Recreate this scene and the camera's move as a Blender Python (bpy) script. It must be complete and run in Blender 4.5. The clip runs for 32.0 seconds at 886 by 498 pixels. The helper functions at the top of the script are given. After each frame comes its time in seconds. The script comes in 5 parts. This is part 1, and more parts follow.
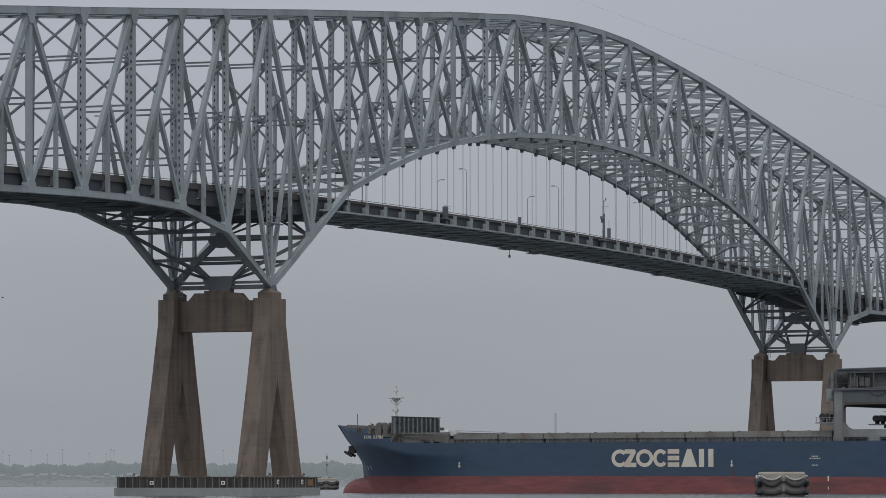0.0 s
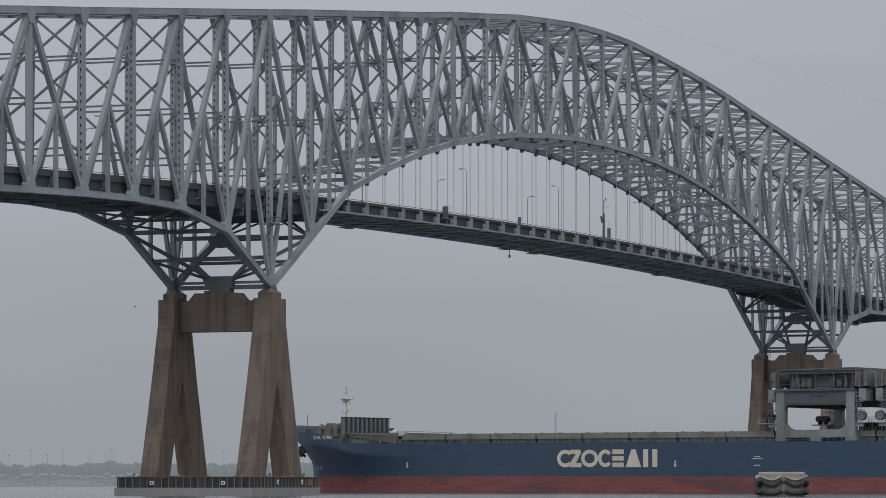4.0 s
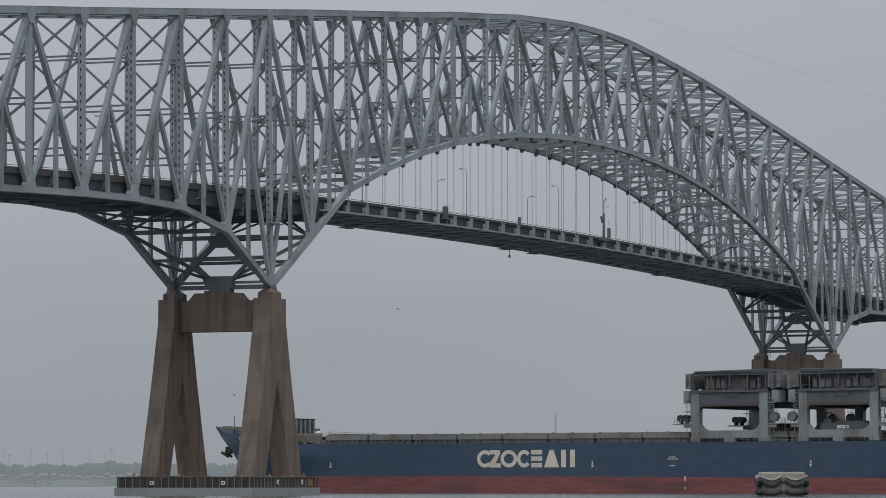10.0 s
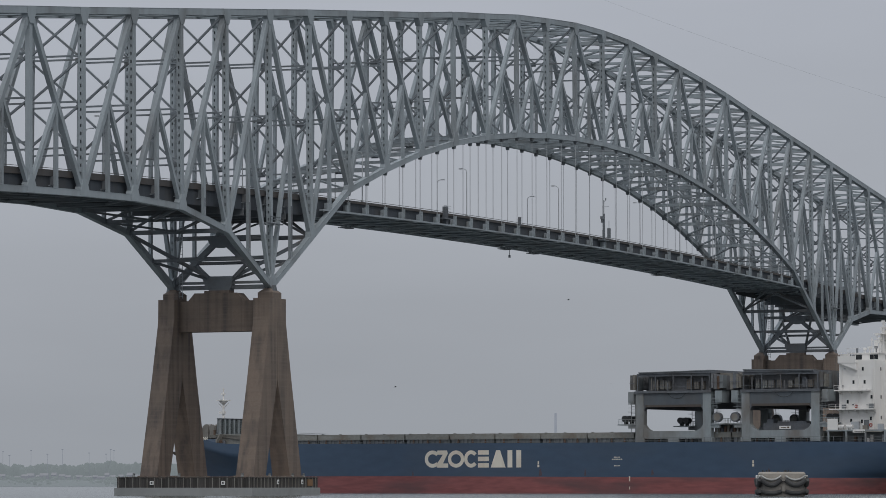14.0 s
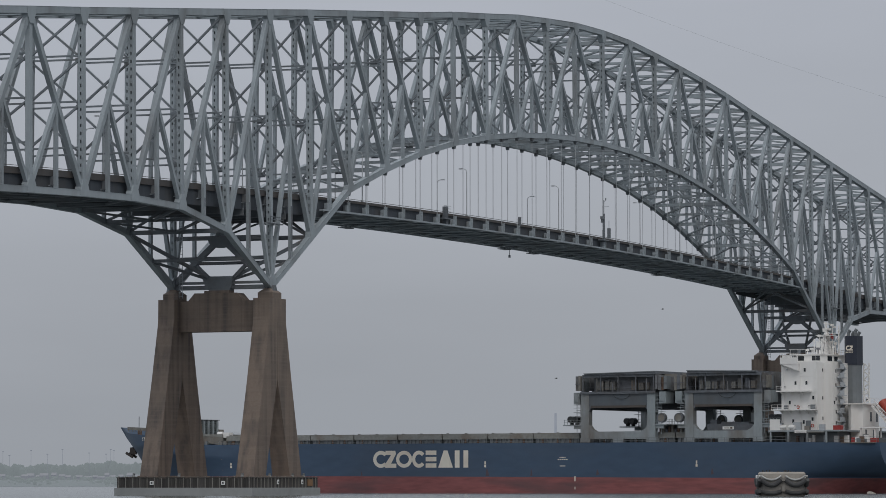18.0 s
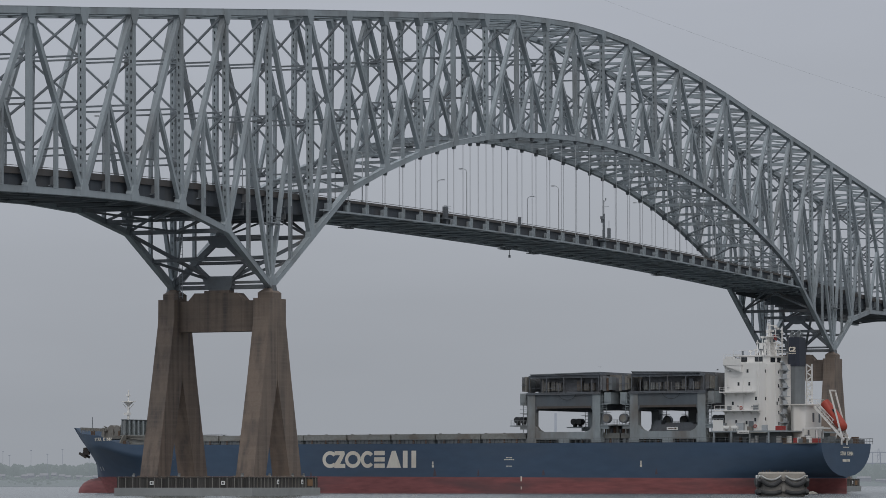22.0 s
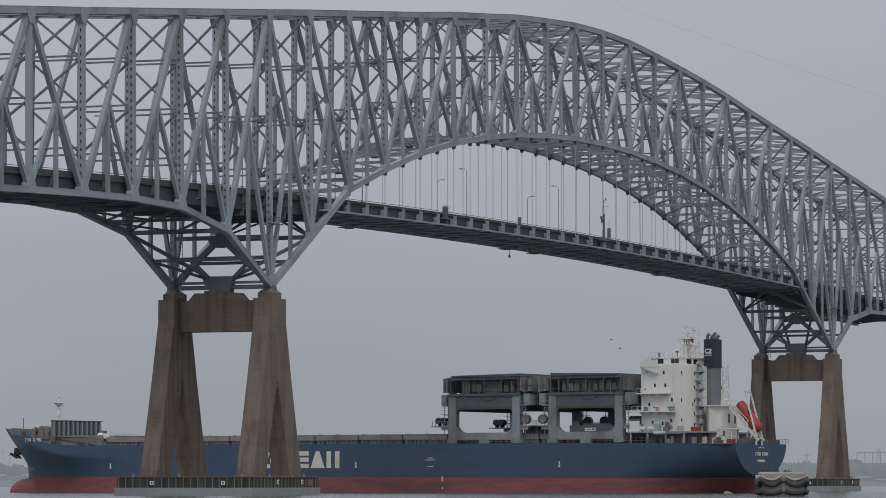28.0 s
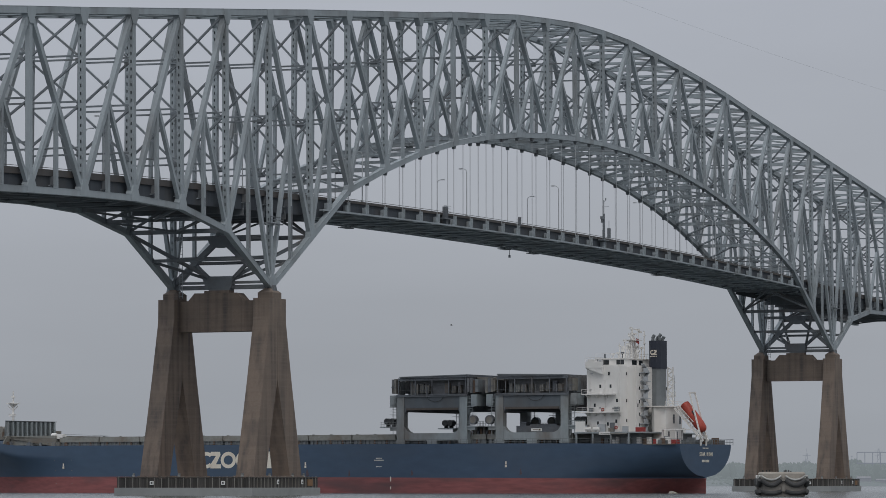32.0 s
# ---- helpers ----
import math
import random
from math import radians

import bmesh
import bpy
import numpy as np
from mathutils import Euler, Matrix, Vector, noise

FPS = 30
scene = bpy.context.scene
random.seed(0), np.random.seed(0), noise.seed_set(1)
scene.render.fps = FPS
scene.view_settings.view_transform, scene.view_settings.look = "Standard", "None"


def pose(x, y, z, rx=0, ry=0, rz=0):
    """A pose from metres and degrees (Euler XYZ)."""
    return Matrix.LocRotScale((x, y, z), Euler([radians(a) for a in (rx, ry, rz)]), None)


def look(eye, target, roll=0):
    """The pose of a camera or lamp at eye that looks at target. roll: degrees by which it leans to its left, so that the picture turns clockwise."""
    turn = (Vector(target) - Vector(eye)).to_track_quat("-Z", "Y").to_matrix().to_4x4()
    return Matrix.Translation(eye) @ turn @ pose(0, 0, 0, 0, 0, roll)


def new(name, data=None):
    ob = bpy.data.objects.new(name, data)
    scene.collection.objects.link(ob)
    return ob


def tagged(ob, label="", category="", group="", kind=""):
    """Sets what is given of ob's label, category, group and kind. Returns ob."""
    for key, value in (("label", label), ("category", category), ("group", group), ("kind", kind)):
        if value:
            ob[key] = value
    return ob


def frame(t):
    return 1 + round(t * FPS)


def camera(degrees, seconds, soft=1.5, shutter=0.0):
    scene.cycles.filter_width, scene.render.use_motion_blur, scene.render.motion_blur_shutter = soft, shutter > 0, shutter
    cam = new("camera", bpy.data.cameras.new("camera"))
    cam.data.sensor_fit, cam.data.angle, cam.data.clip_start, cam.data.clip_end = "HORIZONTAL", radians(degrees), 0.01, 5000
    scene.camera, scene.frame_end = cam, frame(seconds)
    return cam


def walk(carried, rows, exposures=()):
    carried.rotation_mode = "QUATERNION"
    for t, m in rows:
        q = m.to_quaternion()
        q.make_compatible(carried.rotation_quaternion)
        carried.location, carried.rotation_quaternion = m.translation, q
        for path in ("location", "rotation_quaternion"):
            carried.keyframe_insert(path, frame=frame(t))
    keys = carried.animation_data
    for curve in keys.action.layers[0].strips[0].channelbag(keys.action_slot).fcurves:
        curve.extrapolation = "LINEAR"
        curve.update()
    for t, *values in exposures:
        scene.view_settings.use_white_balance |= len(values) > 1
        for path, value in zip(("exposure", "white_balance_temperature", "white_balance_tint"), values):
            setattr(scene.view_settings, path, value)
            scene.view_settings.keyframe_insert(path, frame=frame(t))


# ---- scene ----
cam = camera(13.668, 32.0, soft=0.75)
EYE = (-627.40, -308.52, 2.21)
YAW, PITCH = 0.39647, 0.06336
AIM = (EYE[0] + math.cos(YAW) * math.cos(PITCH), EYE[1] + math.sin(YAW) * math.cos(PITCH), EYE[2] + math.sin(PITCH))
STAND = look(EYE, AIM, -0.03)
walk(cam, [(0, STAND), (32, STAND)], [(0, 0.03), (32, 0.03)])

# ---------------------------------------------------------------- light
SUN_AZ, SUN_EL = radians(215), radians(48)
world = bpy.data.worlds.new("overcast")
scene.world = world
world.use_nodes = True


def sky_nodes():
    nt = world.node_tree
    n, l = nt.nodes, nt.links
    n.clear()
    out, bg = n.new("ShaderNodeOutputWorld"), n.new("ShaderNodeBackground")
    sky = n.new("ShaderNodeTexSky")
    sky.sky_type, sky.sun_disc = "NISHITA", False
    sky.sun_elevation, sky.sun_rotation = SUN_EL, math.pi / 2 - SUN_AZ
    sky.air_density, sky.dust_density = 1.2, 4.0
    co = n.new("ShaderNodeTexCoord")
    sep = n.new("ShaderNodeSeparateXYZ")
    l.new(co.outputs["Generated"], sep.inputs[0])
    # cloud cover: three times as bright overhead as near the horizon
    ramp = n.new("ShaderNodeValToRGB")
    els = ramp.color_ramp.elements
    els[0].position, els[0].color = 0.0, (3.22, 3.45, 3.80, 1)
    els[1].position, els[1].color = 1.0, (9.2, 9.7, 10.2, 1)
    e = els.new(0.13)
    e.color = (4.2, 4.43, 5.0, 1)
    l.new(sep.outputs["Z"], ramp.inputs[0])
    stretch = n.new("ShaderNodeMapping")
    stretch.inputs["Scale"].default_value = (2.0, 2.0, 9.0)
    l.new(co.outputs["Generated"], stretch.inputs[0])
    cloud = n.new("ShaderNodeTexNoise")
    cloud.inputs["Scale"].default_value, cloud.inputs["Detail"].default_value = 1.6, 5
    l.new(stretch.outputs[0], cloud.inputs["Vector"])
    soft = n.new("ShaderNodeMapRange")
    for k, v in ((1, 0.3), (2, 0.7), (3, 0.93), (4, 1.08)):
        soft.inputs[k].default_value = v
    l.new(cloud.outputs["Fac"], soft.inputs[0])
    cover = n.new("ShaderNodeVectorMath")
    cover.operation = "SCALE"
    l.new(ramp.outputs[0], cover.inputs[0])
    # the cover is thinner, and so brighter, towards the north
    side = n.new("ShaderNodeVectorMath")
    side.operation = "DOT_PRODUCT"
    side.inputs[1].default_value = (-0.386 * 0.3, 0.922 * 0.3, 0.0)
    l.new(co.outputs["Generated"], side.inputs[0])
    lean = n.new("ShaderNodeMath")
    lean.operation = "MULTIPLY_ADD"
    lean.inputs[2].default_value = 1.0
    l.new(side.outputs["Value"], lean.inputs[0])
    l.new(soft.outputs[0], lean.inputs[1])
    total = n.new("ShaderNodeMath")
    total.operation = "ADD"
    total.inputs[1].default_value = -1.0
    l.new(lean.outputs[0], total.inputs[0])
    both = n.new("ShaderNodeMath")
    both.operation = "ADD"
    l.new(total.outputs[0], both.inputs[0])
    l.new(soft.outputs[0], both.inputs[1])
    l.new(both.outputs[0], cover.inputs[3])
    mix = n.new("ShaderNodeMix")
    mix.data_type = "RGBA"
    mix.inputs[0].default_value = 0.93
    l.new(sky.outputs[0], mix.inputs[6])
    l.new(cover.outputs[0], mix.inputs[7])
    l.new(mix.outputs[2], bg.inputs[0])
    bg.inputs[1].default_value = 0.1
    l.new(bg.outputs[0], out.inputs[0])


sky_nodes()
sun = new("sun", bpy.data.lights.new("sun", "SUN"))
sun.data.energy, sun.data.angle, sun.data.color = 0.6, radians(25), (1.0, 0.97, 0.92)
sun.matrix_world = look((math.cos(SUN_AZ) * math.cos(SUN_EL) * 900, math.sin(SUN_AZ) * math.cos(SUN_EL) * 900, math.sin(SUN_EL) * 900), (0, 0, 0))


# ---------------------------------------------------------------- materials
def material(name, colour, rough=0.6, metal=0.0, grain=0.25, size=0.6, stain=None, stain_amount=0.35, streak=(1, 1, 1), bump=0.15, each=0.0, spec=0.4):
    """Paint or concrete with fine grain, larger stains of a second colour and fine relief."""
    m = bpy.data.materials.new(name)
    m.use_nodes = True
    n, l = m.node_tree.nodes, m.node_tree.links
    b = n["Principled BSDF"]
    b.inputs["Roughness"].default_value, b.inputs["Metallic"].default_value = rough, metal
    b.inputs["Specular IOR Level"].default_value = spec
    co = n.new("ShaderNodeTexCoord")
    mp = n.new("ShaderNodeMapping")
    mp.inputs["Scale"].default_value = streak
    l.new(co.outputs["Object"], mp.inputs[0])
    fine, wide = n.new("ShaderNodeTexNoise"), n.new("ShaderNodeTexNoise")
    fine.inputs["Scale"].default_value, fine.inputs["Detail"].default_value = 1 / size, 6
    wide.inputs["Scale"].default_value, wide.inputs["Detail"].default_value = 0.16 / size, 5
    l.new(mp.outputs[0], fine.inputs["Vector"])
    l.new(mp.outputs[0], wide.inputs["Vector"])
    dark = n.new("ShaderNodeMix")
    dark.data_type = "RGBA"
    dark.inputs[6].default_value = (*[c * (1 - grain) for c in colour], 1)
    dark.inputs[7].default_value = (*[min(1, c * (1 + grain)) for c in colour], 1)
    l.new(fine.outputs["Fac"], dark.inputs[0])
    res = dark.outputs[2]
    if stain:
        r = n.new("ShaderNodeMapRange")
        r.inputs[1].default_value, r.inputs[2].default_value, r.inputs[4].default_value = 0.48, 0.72, stain_amount
        l.new(wide.outputs["Fac"], r.inputs[0])
        s = n.new("ShaderNodeMix")
        s.data_type = "RGBA"
        s.inputs[7].default_value = (*stain, 1)
        l.new(r.outputs[0], s.inputs[0])
        l.new(res, s.inputs[6])
        res = s.outputs[2]
    if each:
        info = n.new("ShaderNodeObjectInfo")
        r = n.new("ShaderNodeMapRange")
        r.inputs[3].default_value, r.inputs[4].default_value = 1 - each, 1 + each
        l.new(info.outputs["Random"], r.inputs[0])
        v = n.new("ShaderNodeVectorMath")
        v.operation = "SCALE"
        l.new(res, v.inputs[0])
        l.new(r.outputs[0], v.inputs[3])
        res = v.outputs[0]
    l.new(res, b.inputs["Base Color"])
    if bump:
        bp = n.new("ShaderNodeBump")
        bp.inputs["Strength"].default_value, bp.inputs["Distance"].default_value = bump, 0.05
        l.new(fine.outputs["Fac"], bp.inputs["Height"])
        l.new(bp.outputs[0], b.inputs["Normal"])
    return m


STEEL = material("grey_steel_paint", (0.305, 0.343, 0.37), 0.55, grain=0.14, size=1.1, stain=(0.125, 0.12, 0.115), stain_amount=0.55, streak=(1, 1, 0.35), bump=0.05, each=0.07)
# Stained, darker steel: holds the shade below deck in its colour; also for fittings.
STEEL_DARK = material("grimy_shaded_steel_paint", (0.155, 0.172, 0.19), 0.65, grain=0.18, size=1.0, stain=(0.13, 0.105, 0.09), stain_amount=0.5, bump=0.05, each=0.1)
# Bridge steel darkened: shade between the trusses is put into the base colour.
BRACE = material("shaded_bracing_paint", (0.205, 0.23, 0.252), 0.6, grain=0.15, size=1.0, stain=(0.12, 0.115, 0.11), stain_amount=0.5, bump=0.05, each=0.1)
PARAPET = material("weathered_parapet", (0.088, 0.084, 0.084), 0.85, grain=0.2, size=0.8, stain=(0.10, 0.075, 0.058), stain_amount=0.6)
# Near-black blue with stains: the deck edge's shaded recesses put into a colour.
FASCIA_DARK = material("shaded_fascia_paint", (0.06, 0.069, 0.082), 0.7, grain=0.3, size=0.9, stain=(0.09, 0.08, 0.072), stain_amount=0.5, streak=(1, 1, 0.3))
ASPHALT = material("asphalt", (0.05, 0.05, 0.052), 0.9, grain=0.25, size=0.4)


def pier_concrete():
    """Brown board-marked concrete: pour lifts, blotches, and dark runs down the face."""
    m = material("brown_concrete", (0.208, 0.163, 0.134), 0.9, grain=0.2, size=0.35, bump=0.4)
    n, l = m.node_tree.nodes, m.node_tree.links
    b = n["Principled BSDF"]
    colour = b.inputs["Base Color"].links[0].from_socket
    co = n.new("ShaderNodeTexCoord")
    for scale, detail, lo, hi, tint, amount in (
            ((0.8, 0.8, 0.03), 4, 0.44, 0.66, (0.092, 0.082, 0.078, 1), 0.85),
            ((0.05, 0.05, 0.5), 4, 0.46, 0.64, (0.125, 0.103, 0.09, 1), 0.4),
            ((0.06, 0.06, 2.2), 2, 0.5, 0.6, (0.225, 0.185, 0.155, 1), 0.25),
            ((0.22, 0.22, 0.12), 6, 0.5, 0.7, (0.235, 0.185, 0.15, 1), 0.6)):
        mp, t, r, mix = n.new("ShaderNodeMapping"), n.new("ShaderNodeTexNoise"), n.new("ShaderNodeMapRange"), n.new("ShaderNodeMix")
        mp.inputs["Scale"].default_value = scale
        t.inputs["Scale"].default_value, t.inputs["Detail"].default_value = 1.0, detail
        r.inputs[1].default_value, r.inputs[2].default_value, r.inputs[4].default_value = lo, hi, amount
        mix.data_type = "RGBA"
        mix.inputs[7].default_value = tint
        l.new(co.outputs["Object"], mp.inputs[0])
        l.new(mp.outputs[0], t.inputs["Vector"])
        l.new(t.outputs["Fac"], r.inputs[0])
        l.new(r.outputs[0], mix.inputs[0])
        l.new(colour, mix.inputs[6])
        colour = mix.outputs[2]
    l.new(colour, b.inputs["Base Color"])
    return m


CONCRETE = pier_concrete()
CONCRETE_GREY = material("grey_concrete", (0.30, 0.31, 0.31), 0.9, grain=0.14, size=1.2, stain=(0.22, 0.225, 0.22), stain_amount=0.5, bump=0.25)
PLANK = material("dark_timber", (0.066, 0.062, 0.059), 0.9, grain=0.35, size=0.5, stain=(0.14, 0.13, 0.12), stain_amount=0.5, streak=(1, 1, 0.2), each=0.35)
HULL = material("navy_hull_paint", (0.05, 0.084, 0.138), 0.5, grain=0.2, size=2.2, stain=(0.066, 0.086, 0.118), stain_amount=0.5, streak=(0.6, 1, 1.6), bump=0.04)
BOOT = material("red_boottop_paint", (0.25, 0.085, 0.084), 0.65, grain=0.45, size=1.1, stain=(0.105, 0.068, 0.072), stain_amount=0.95, streak=(0.3, 1, 1.8), bump=0.06)
WHITE = material("white_ship_paint", (0.76, 0.745, 0.725), 0.5, grain=0.06, size=1.4, stain=(0.52, 0.45, 0.37), stain_amount=0.5, streak=(1, 1, 0.2), bump=0.05)
LETTER = material("cream_white_paint", (0.74, 0.69, 0.60), 0.6, grain=0.08, size=0.8, stain=(0.5, 0.38, 0.28), stain_amount=0.45, streak=(1, 1, 0.4), bump=0.0)
CRANE = material("pale_grey_crane_paint", (0.275, 0.308, 0.325), 0.6, grain=0.25, size=0.9, stain=(0.15, 0.125, 0.105), stain_amount=0.75, streak=(1, 1, 0.4), bump=0.05)
SLAB = material("deck_concrete", (0.26, 0.265, 0.265), 0.9, grain=0.2, size=1.5, stain=(0.22, 0.21, 0.2), stain_amount=0.5)
# Steel paint made lighter: haze and bounced light under the deck put into it.
UNDER = material("lightened_underdeck_paint", (0.37, 0.412, 0.45), 0.6, grain=0.15, size=1.0, stain=(0.19, 0.17, 0.15), stain_amount=0.5, bump=0.05, each=0.08)
BOAT_GREY = material("tan_grey_paint", (0.21, 0.20, 0.185), 0.8, grain=0.2, size=0.8, stain=(0.13, 0.11, 0.09), stain_amount=0.6)
BAND = material("rust_brown_band", (0.10, 0.086, 0.078), 0.85, grain=0.25, size=0.6)
CRANE_DARK = material("dark_crane_steel", (0.135, 0.147, 0.165), 0.7, grain=0.3, size=0.8, stain=(0.10, 0.075, 0.055), stain_amount=0.5, bump=0.1)
RUST = material("rusty_steel", (0.135, 0.092, 0.068), 0.85, grain=0.3, size=0.6, stain=(0.09, 0.05, 0.035), stain_amount=0.6)
DECK_PAINT = material("tan_deck_paint", (0.18, 0.172, 0.155), 0.8, grain=0.4, size=0.6, stain=(0.14, 0.10, 0.075), stain_amount=0.6)
COAMING = material("grey_coaming_paint", (0.24, 0.243, 0.228), 0.75, grain=0.3, size=0.7, stain=(0.15, 0.105, 0.075), stain_amount=0.75)
ORANGE = material("orange_gelcoat", (0.37, 0.056, 0.036), 0.5, grain=0.2, size=0.8)
RED = material("red_paint", (0.3, 0.04, 0.036), 0.6, grain=0.3, size=0.6)
BLACK = material("black_paint", (0.026, 0.031, 0.046), 0.5, grain=0.2, size=0.8)
GREY = material("funnel_grey_paint", (0.17, 0.185, 0.195), 0.5, grain=0.15, size=1.0, stain=(0.10, 0.10, 0.10))
GLASS = material("dark_window_glass", (0.02, 0.024, 0.028), 0.12, grain=0.1, bump=0.0, spec=0.6)
RUBBER = material("black_rubber", (0.045, 0.047, 0.05), 0.85, grain=0.3, size=0.3)
SIGN_WHITE = material("white_sign", (0.75, 0.75, 0.73), 0.6, grain=0.05, bump=0.0)
SIGN_ORANGE = material("orange_sign", (0.24, 0.14, 0.075), 0.7, grain=0.1, bump=0.0)
GALV = material("galvanised_steel", (0.42, 0.44, 0.46), 0.5, metal=0.2, grain=0.15, size=0.5, bump=0.0)


# ---------------------------------------------------------------- mesh tools
BOX_FACES = ((0, 1, 3, 2), (4, 6, 7, 5), (0, 4, 5, 1), (2, 3, 7, 6), (0, 2, 6, 4), (1, 5, 7, 3))


class Shape:
    """Collects boxes, prisms and tubes into one mesh."""

    def __init__(self):
        self.v, self.f = [], []

    def box(self, x0, x1, y0, y1, z0, z1):
        k = len(self.v)
        self.v += [(x, y, z) for x in (x0, x1) for y in (y0, y1) for z in (z0, z1)]
        self.f += [tuple(k + i for i in q) for q in BOX_FACES]
        return self

    def bar(self, a, b, w, h, up=(0, 0, 1)):
        """A bar of width w and height h from a to b; its height lies nearest to up."""
        a, b, up = Vector(a), Vector(b), Vector(up)
        d = (b - a).normalized()
        s = d.cross(up)
        if s.length < 1e-4:
            s = d.cross(Vector((1, 0, 0)))
        s.normalize()
        u = s.cross(d)
        k = len(self.v)
        self.v += [tuple(p + s * i * w / 2 + u * j * h / 2) for p in (a, b) for i in (-1, 1) for j in (-1, 1)]
        self.f += [tuple(k + i for i in q) for q in BOX_FACES]
        return self

    def prism(self, outline, a, b, axis=1):
        """An outline of pairs pushed along an axis from a to b."""
        k, n = len(self.v), len(outline)
        for c in (a, b):
            for p, q in outline:
                self.v.append(((c, p, q), (p, c, q), (p, q, c))[axis])
        self.f += [tuple(range(k, k + n)), tuple(range(k + 2 * n - 1, k + n - 1, -1))]
        self.f += [(k + i, k + n + i, k + n + (i + 1) % n, k + (i + 1) % n) for i in range(n)]
        return self

    def tube(self, points, r, sides=8, r_end=None):
        pts = [Vector(p) for p in points]
        k = len(self.v)
        for i, p in enumerate(pts):
            d = (pts[min(i + 1, len(pts) - 1)] - pts[max(i - 1, 0)]).normalized()
            s = d.cross(Vector((0, 0, 1)) if abs(d.z) < 0.9 else Vector((1, 0, 0))).normalized()
            u = s.cross(d)
            rr = r if r_end is None else r + (r_end - r) * i / (len(pts) - 1)
            for j in range(sides):
                a = 2 * math.pi * j / sides
                self.v.append(tuple(p + s * rr * math.cos(a) + u * rr * math.sin(a)))
        for i in range(len(pts) - 1):
            for j in range(sides):
                jj = (j + 1) % sides
                self.f.append((k + i * sides + j, k + i * sides + jj, k + (i + 1) * sides + jj, k + (i + 1) * sides + j))
        e = k + (len(pts) - 1) * sides
        self.f += [tuple(range(k + sides - 1, k - 1, -1)), tuple(range(e, e + sides))]
        return self

    def loft(self, rings, close=True):
        """Skin over rings of points that all have the same count."""
        k, n = len(self.v), len(rings[0])
        for r in rings:
            self.v += [tuple(p) for p in r]
        for i in range(len(rings) - 1):
            for j in range(n if close else n - 1):
                jj = (j + 1) % n
                self.f.append((k + i * n + j, k + i * n + jj, k + (i + 1) * n + jj, k + (i + 1) * n + j))
        if close:
            e = k + (len(rings) - 1) * n
            self.f += [tuple(range(k + n - 1, k - 1, -1)), tuple(range(e, e + n))]
        return self

    def mesh(self, name, mat, smooth=False):
        me = bpy.data.meshes.new(name)
        me.from_pydata(self.v, [], self.f)
        bm = bmesh.new()
        bm.from_mesh(me)
        bmesh.ops.recalc_face_normals(bm, faces=bm.faces)
        bm.to_mesh(me)
        bm.free()
        me.materials.append(mat)
        if smooth:
            me.shade_smooth()
            me.set_sharp_from_angle(angle=radians(35))
        return me


def part(name, shape, mat, parent, label="", smooth=False):
    ob = new(name, shape.mesh(name, mat, smooth))
    ob.parent = parent
    if label:
        ob["label"] = label
    return ob


def thing(name, label, category, group="", kind="", at=None):
    ob = new(name)
    ob.empty_display_size = 0.5
    if at is not None:
        ob.matrix_basis = at
    return tagged(ob, label, category, group, kind)


def solo(name, shape, mat, label, category, group="", kind="", smooth=False):
    return tagged(new(name, shape.mesh(name, mat, smooth)), label, category, group, kind)


# ---------------------------------------------------------------- the steel bridge
PANEL, SIDE_PANEL, HALF = 18.288, 18.5, 10.2
TOP = {-7: 76.2, -6: 78.4, -5: 80.5, -4: 82.5, -3: 84.6, -2: 86.7, -1: 88.8, 0: 90.9, 1: 93.0, 2: 95.0, 3: 97.0, 4: 99.0, 5: 101.2, 6: 103.0, 7: 104.9, 8: 106.2, 9: 107.3, 10: 107.6}
BOTTOM = {-7: 49.4, -6: 49.9, -5: 50.7, -4: 51.4, -3: 51.9, -2: 51.6, -1: 48.6, 0: 39.2, 1: 49.6, 2: 60.1, 3: 65.6, 4: 70.3, 5: 74.0, 6: 76.8, 7: 78.9, 8: 80.3, 9: 81.2, 10: 81.5}
FIRST, LAST = -7, 25


def node_x(i):
    if i < 0:
        return i * SIDE_PANEL
    return i * PANEL if i <= 20 else 20 * PANEL + (i - 20) * SIDE_PANEL


def mirrored(table, i):
    i = min(i, 20 - i)
    return table[max(i, -7)] - 2.1 * max(0, -7 - i)


def place(i, side, z):
    """A point of a truss: side -1 is the truss towards the open water, 1 the other."""
    lift = 0.17 * (side + 1) * min(1.0, max(0.0, (z - 58) / 26))
    lean = 0.0174 * (z - 67) - 0.28 * min(1.0, max(0.0, (z - 60) / 18))
    lean -= 0.22 * (side + 1) * min(1.0, max(0.0, (z - 50) / 28))
    return Vector((node_x(i), side * HALF + lean, z + lift))


def top(i, side):
    return place(i, side, mirrored(TOP, i) + (0.4 if i > 13 else 0) + 0.13)


def low(i, side):
    z = mirrored(BOTTOM, i)
    return Vector((node_x(i), side * HALF + 0.0174 * (z - 67), z))


def mid(a, b, t=0.5):
    return a.lerp(b, t)


def deck_z(x):
    """Underside of the deck's floor beams."""
    return 57.0 - 1.55 * ((x - 182.9) / 150) ** 2


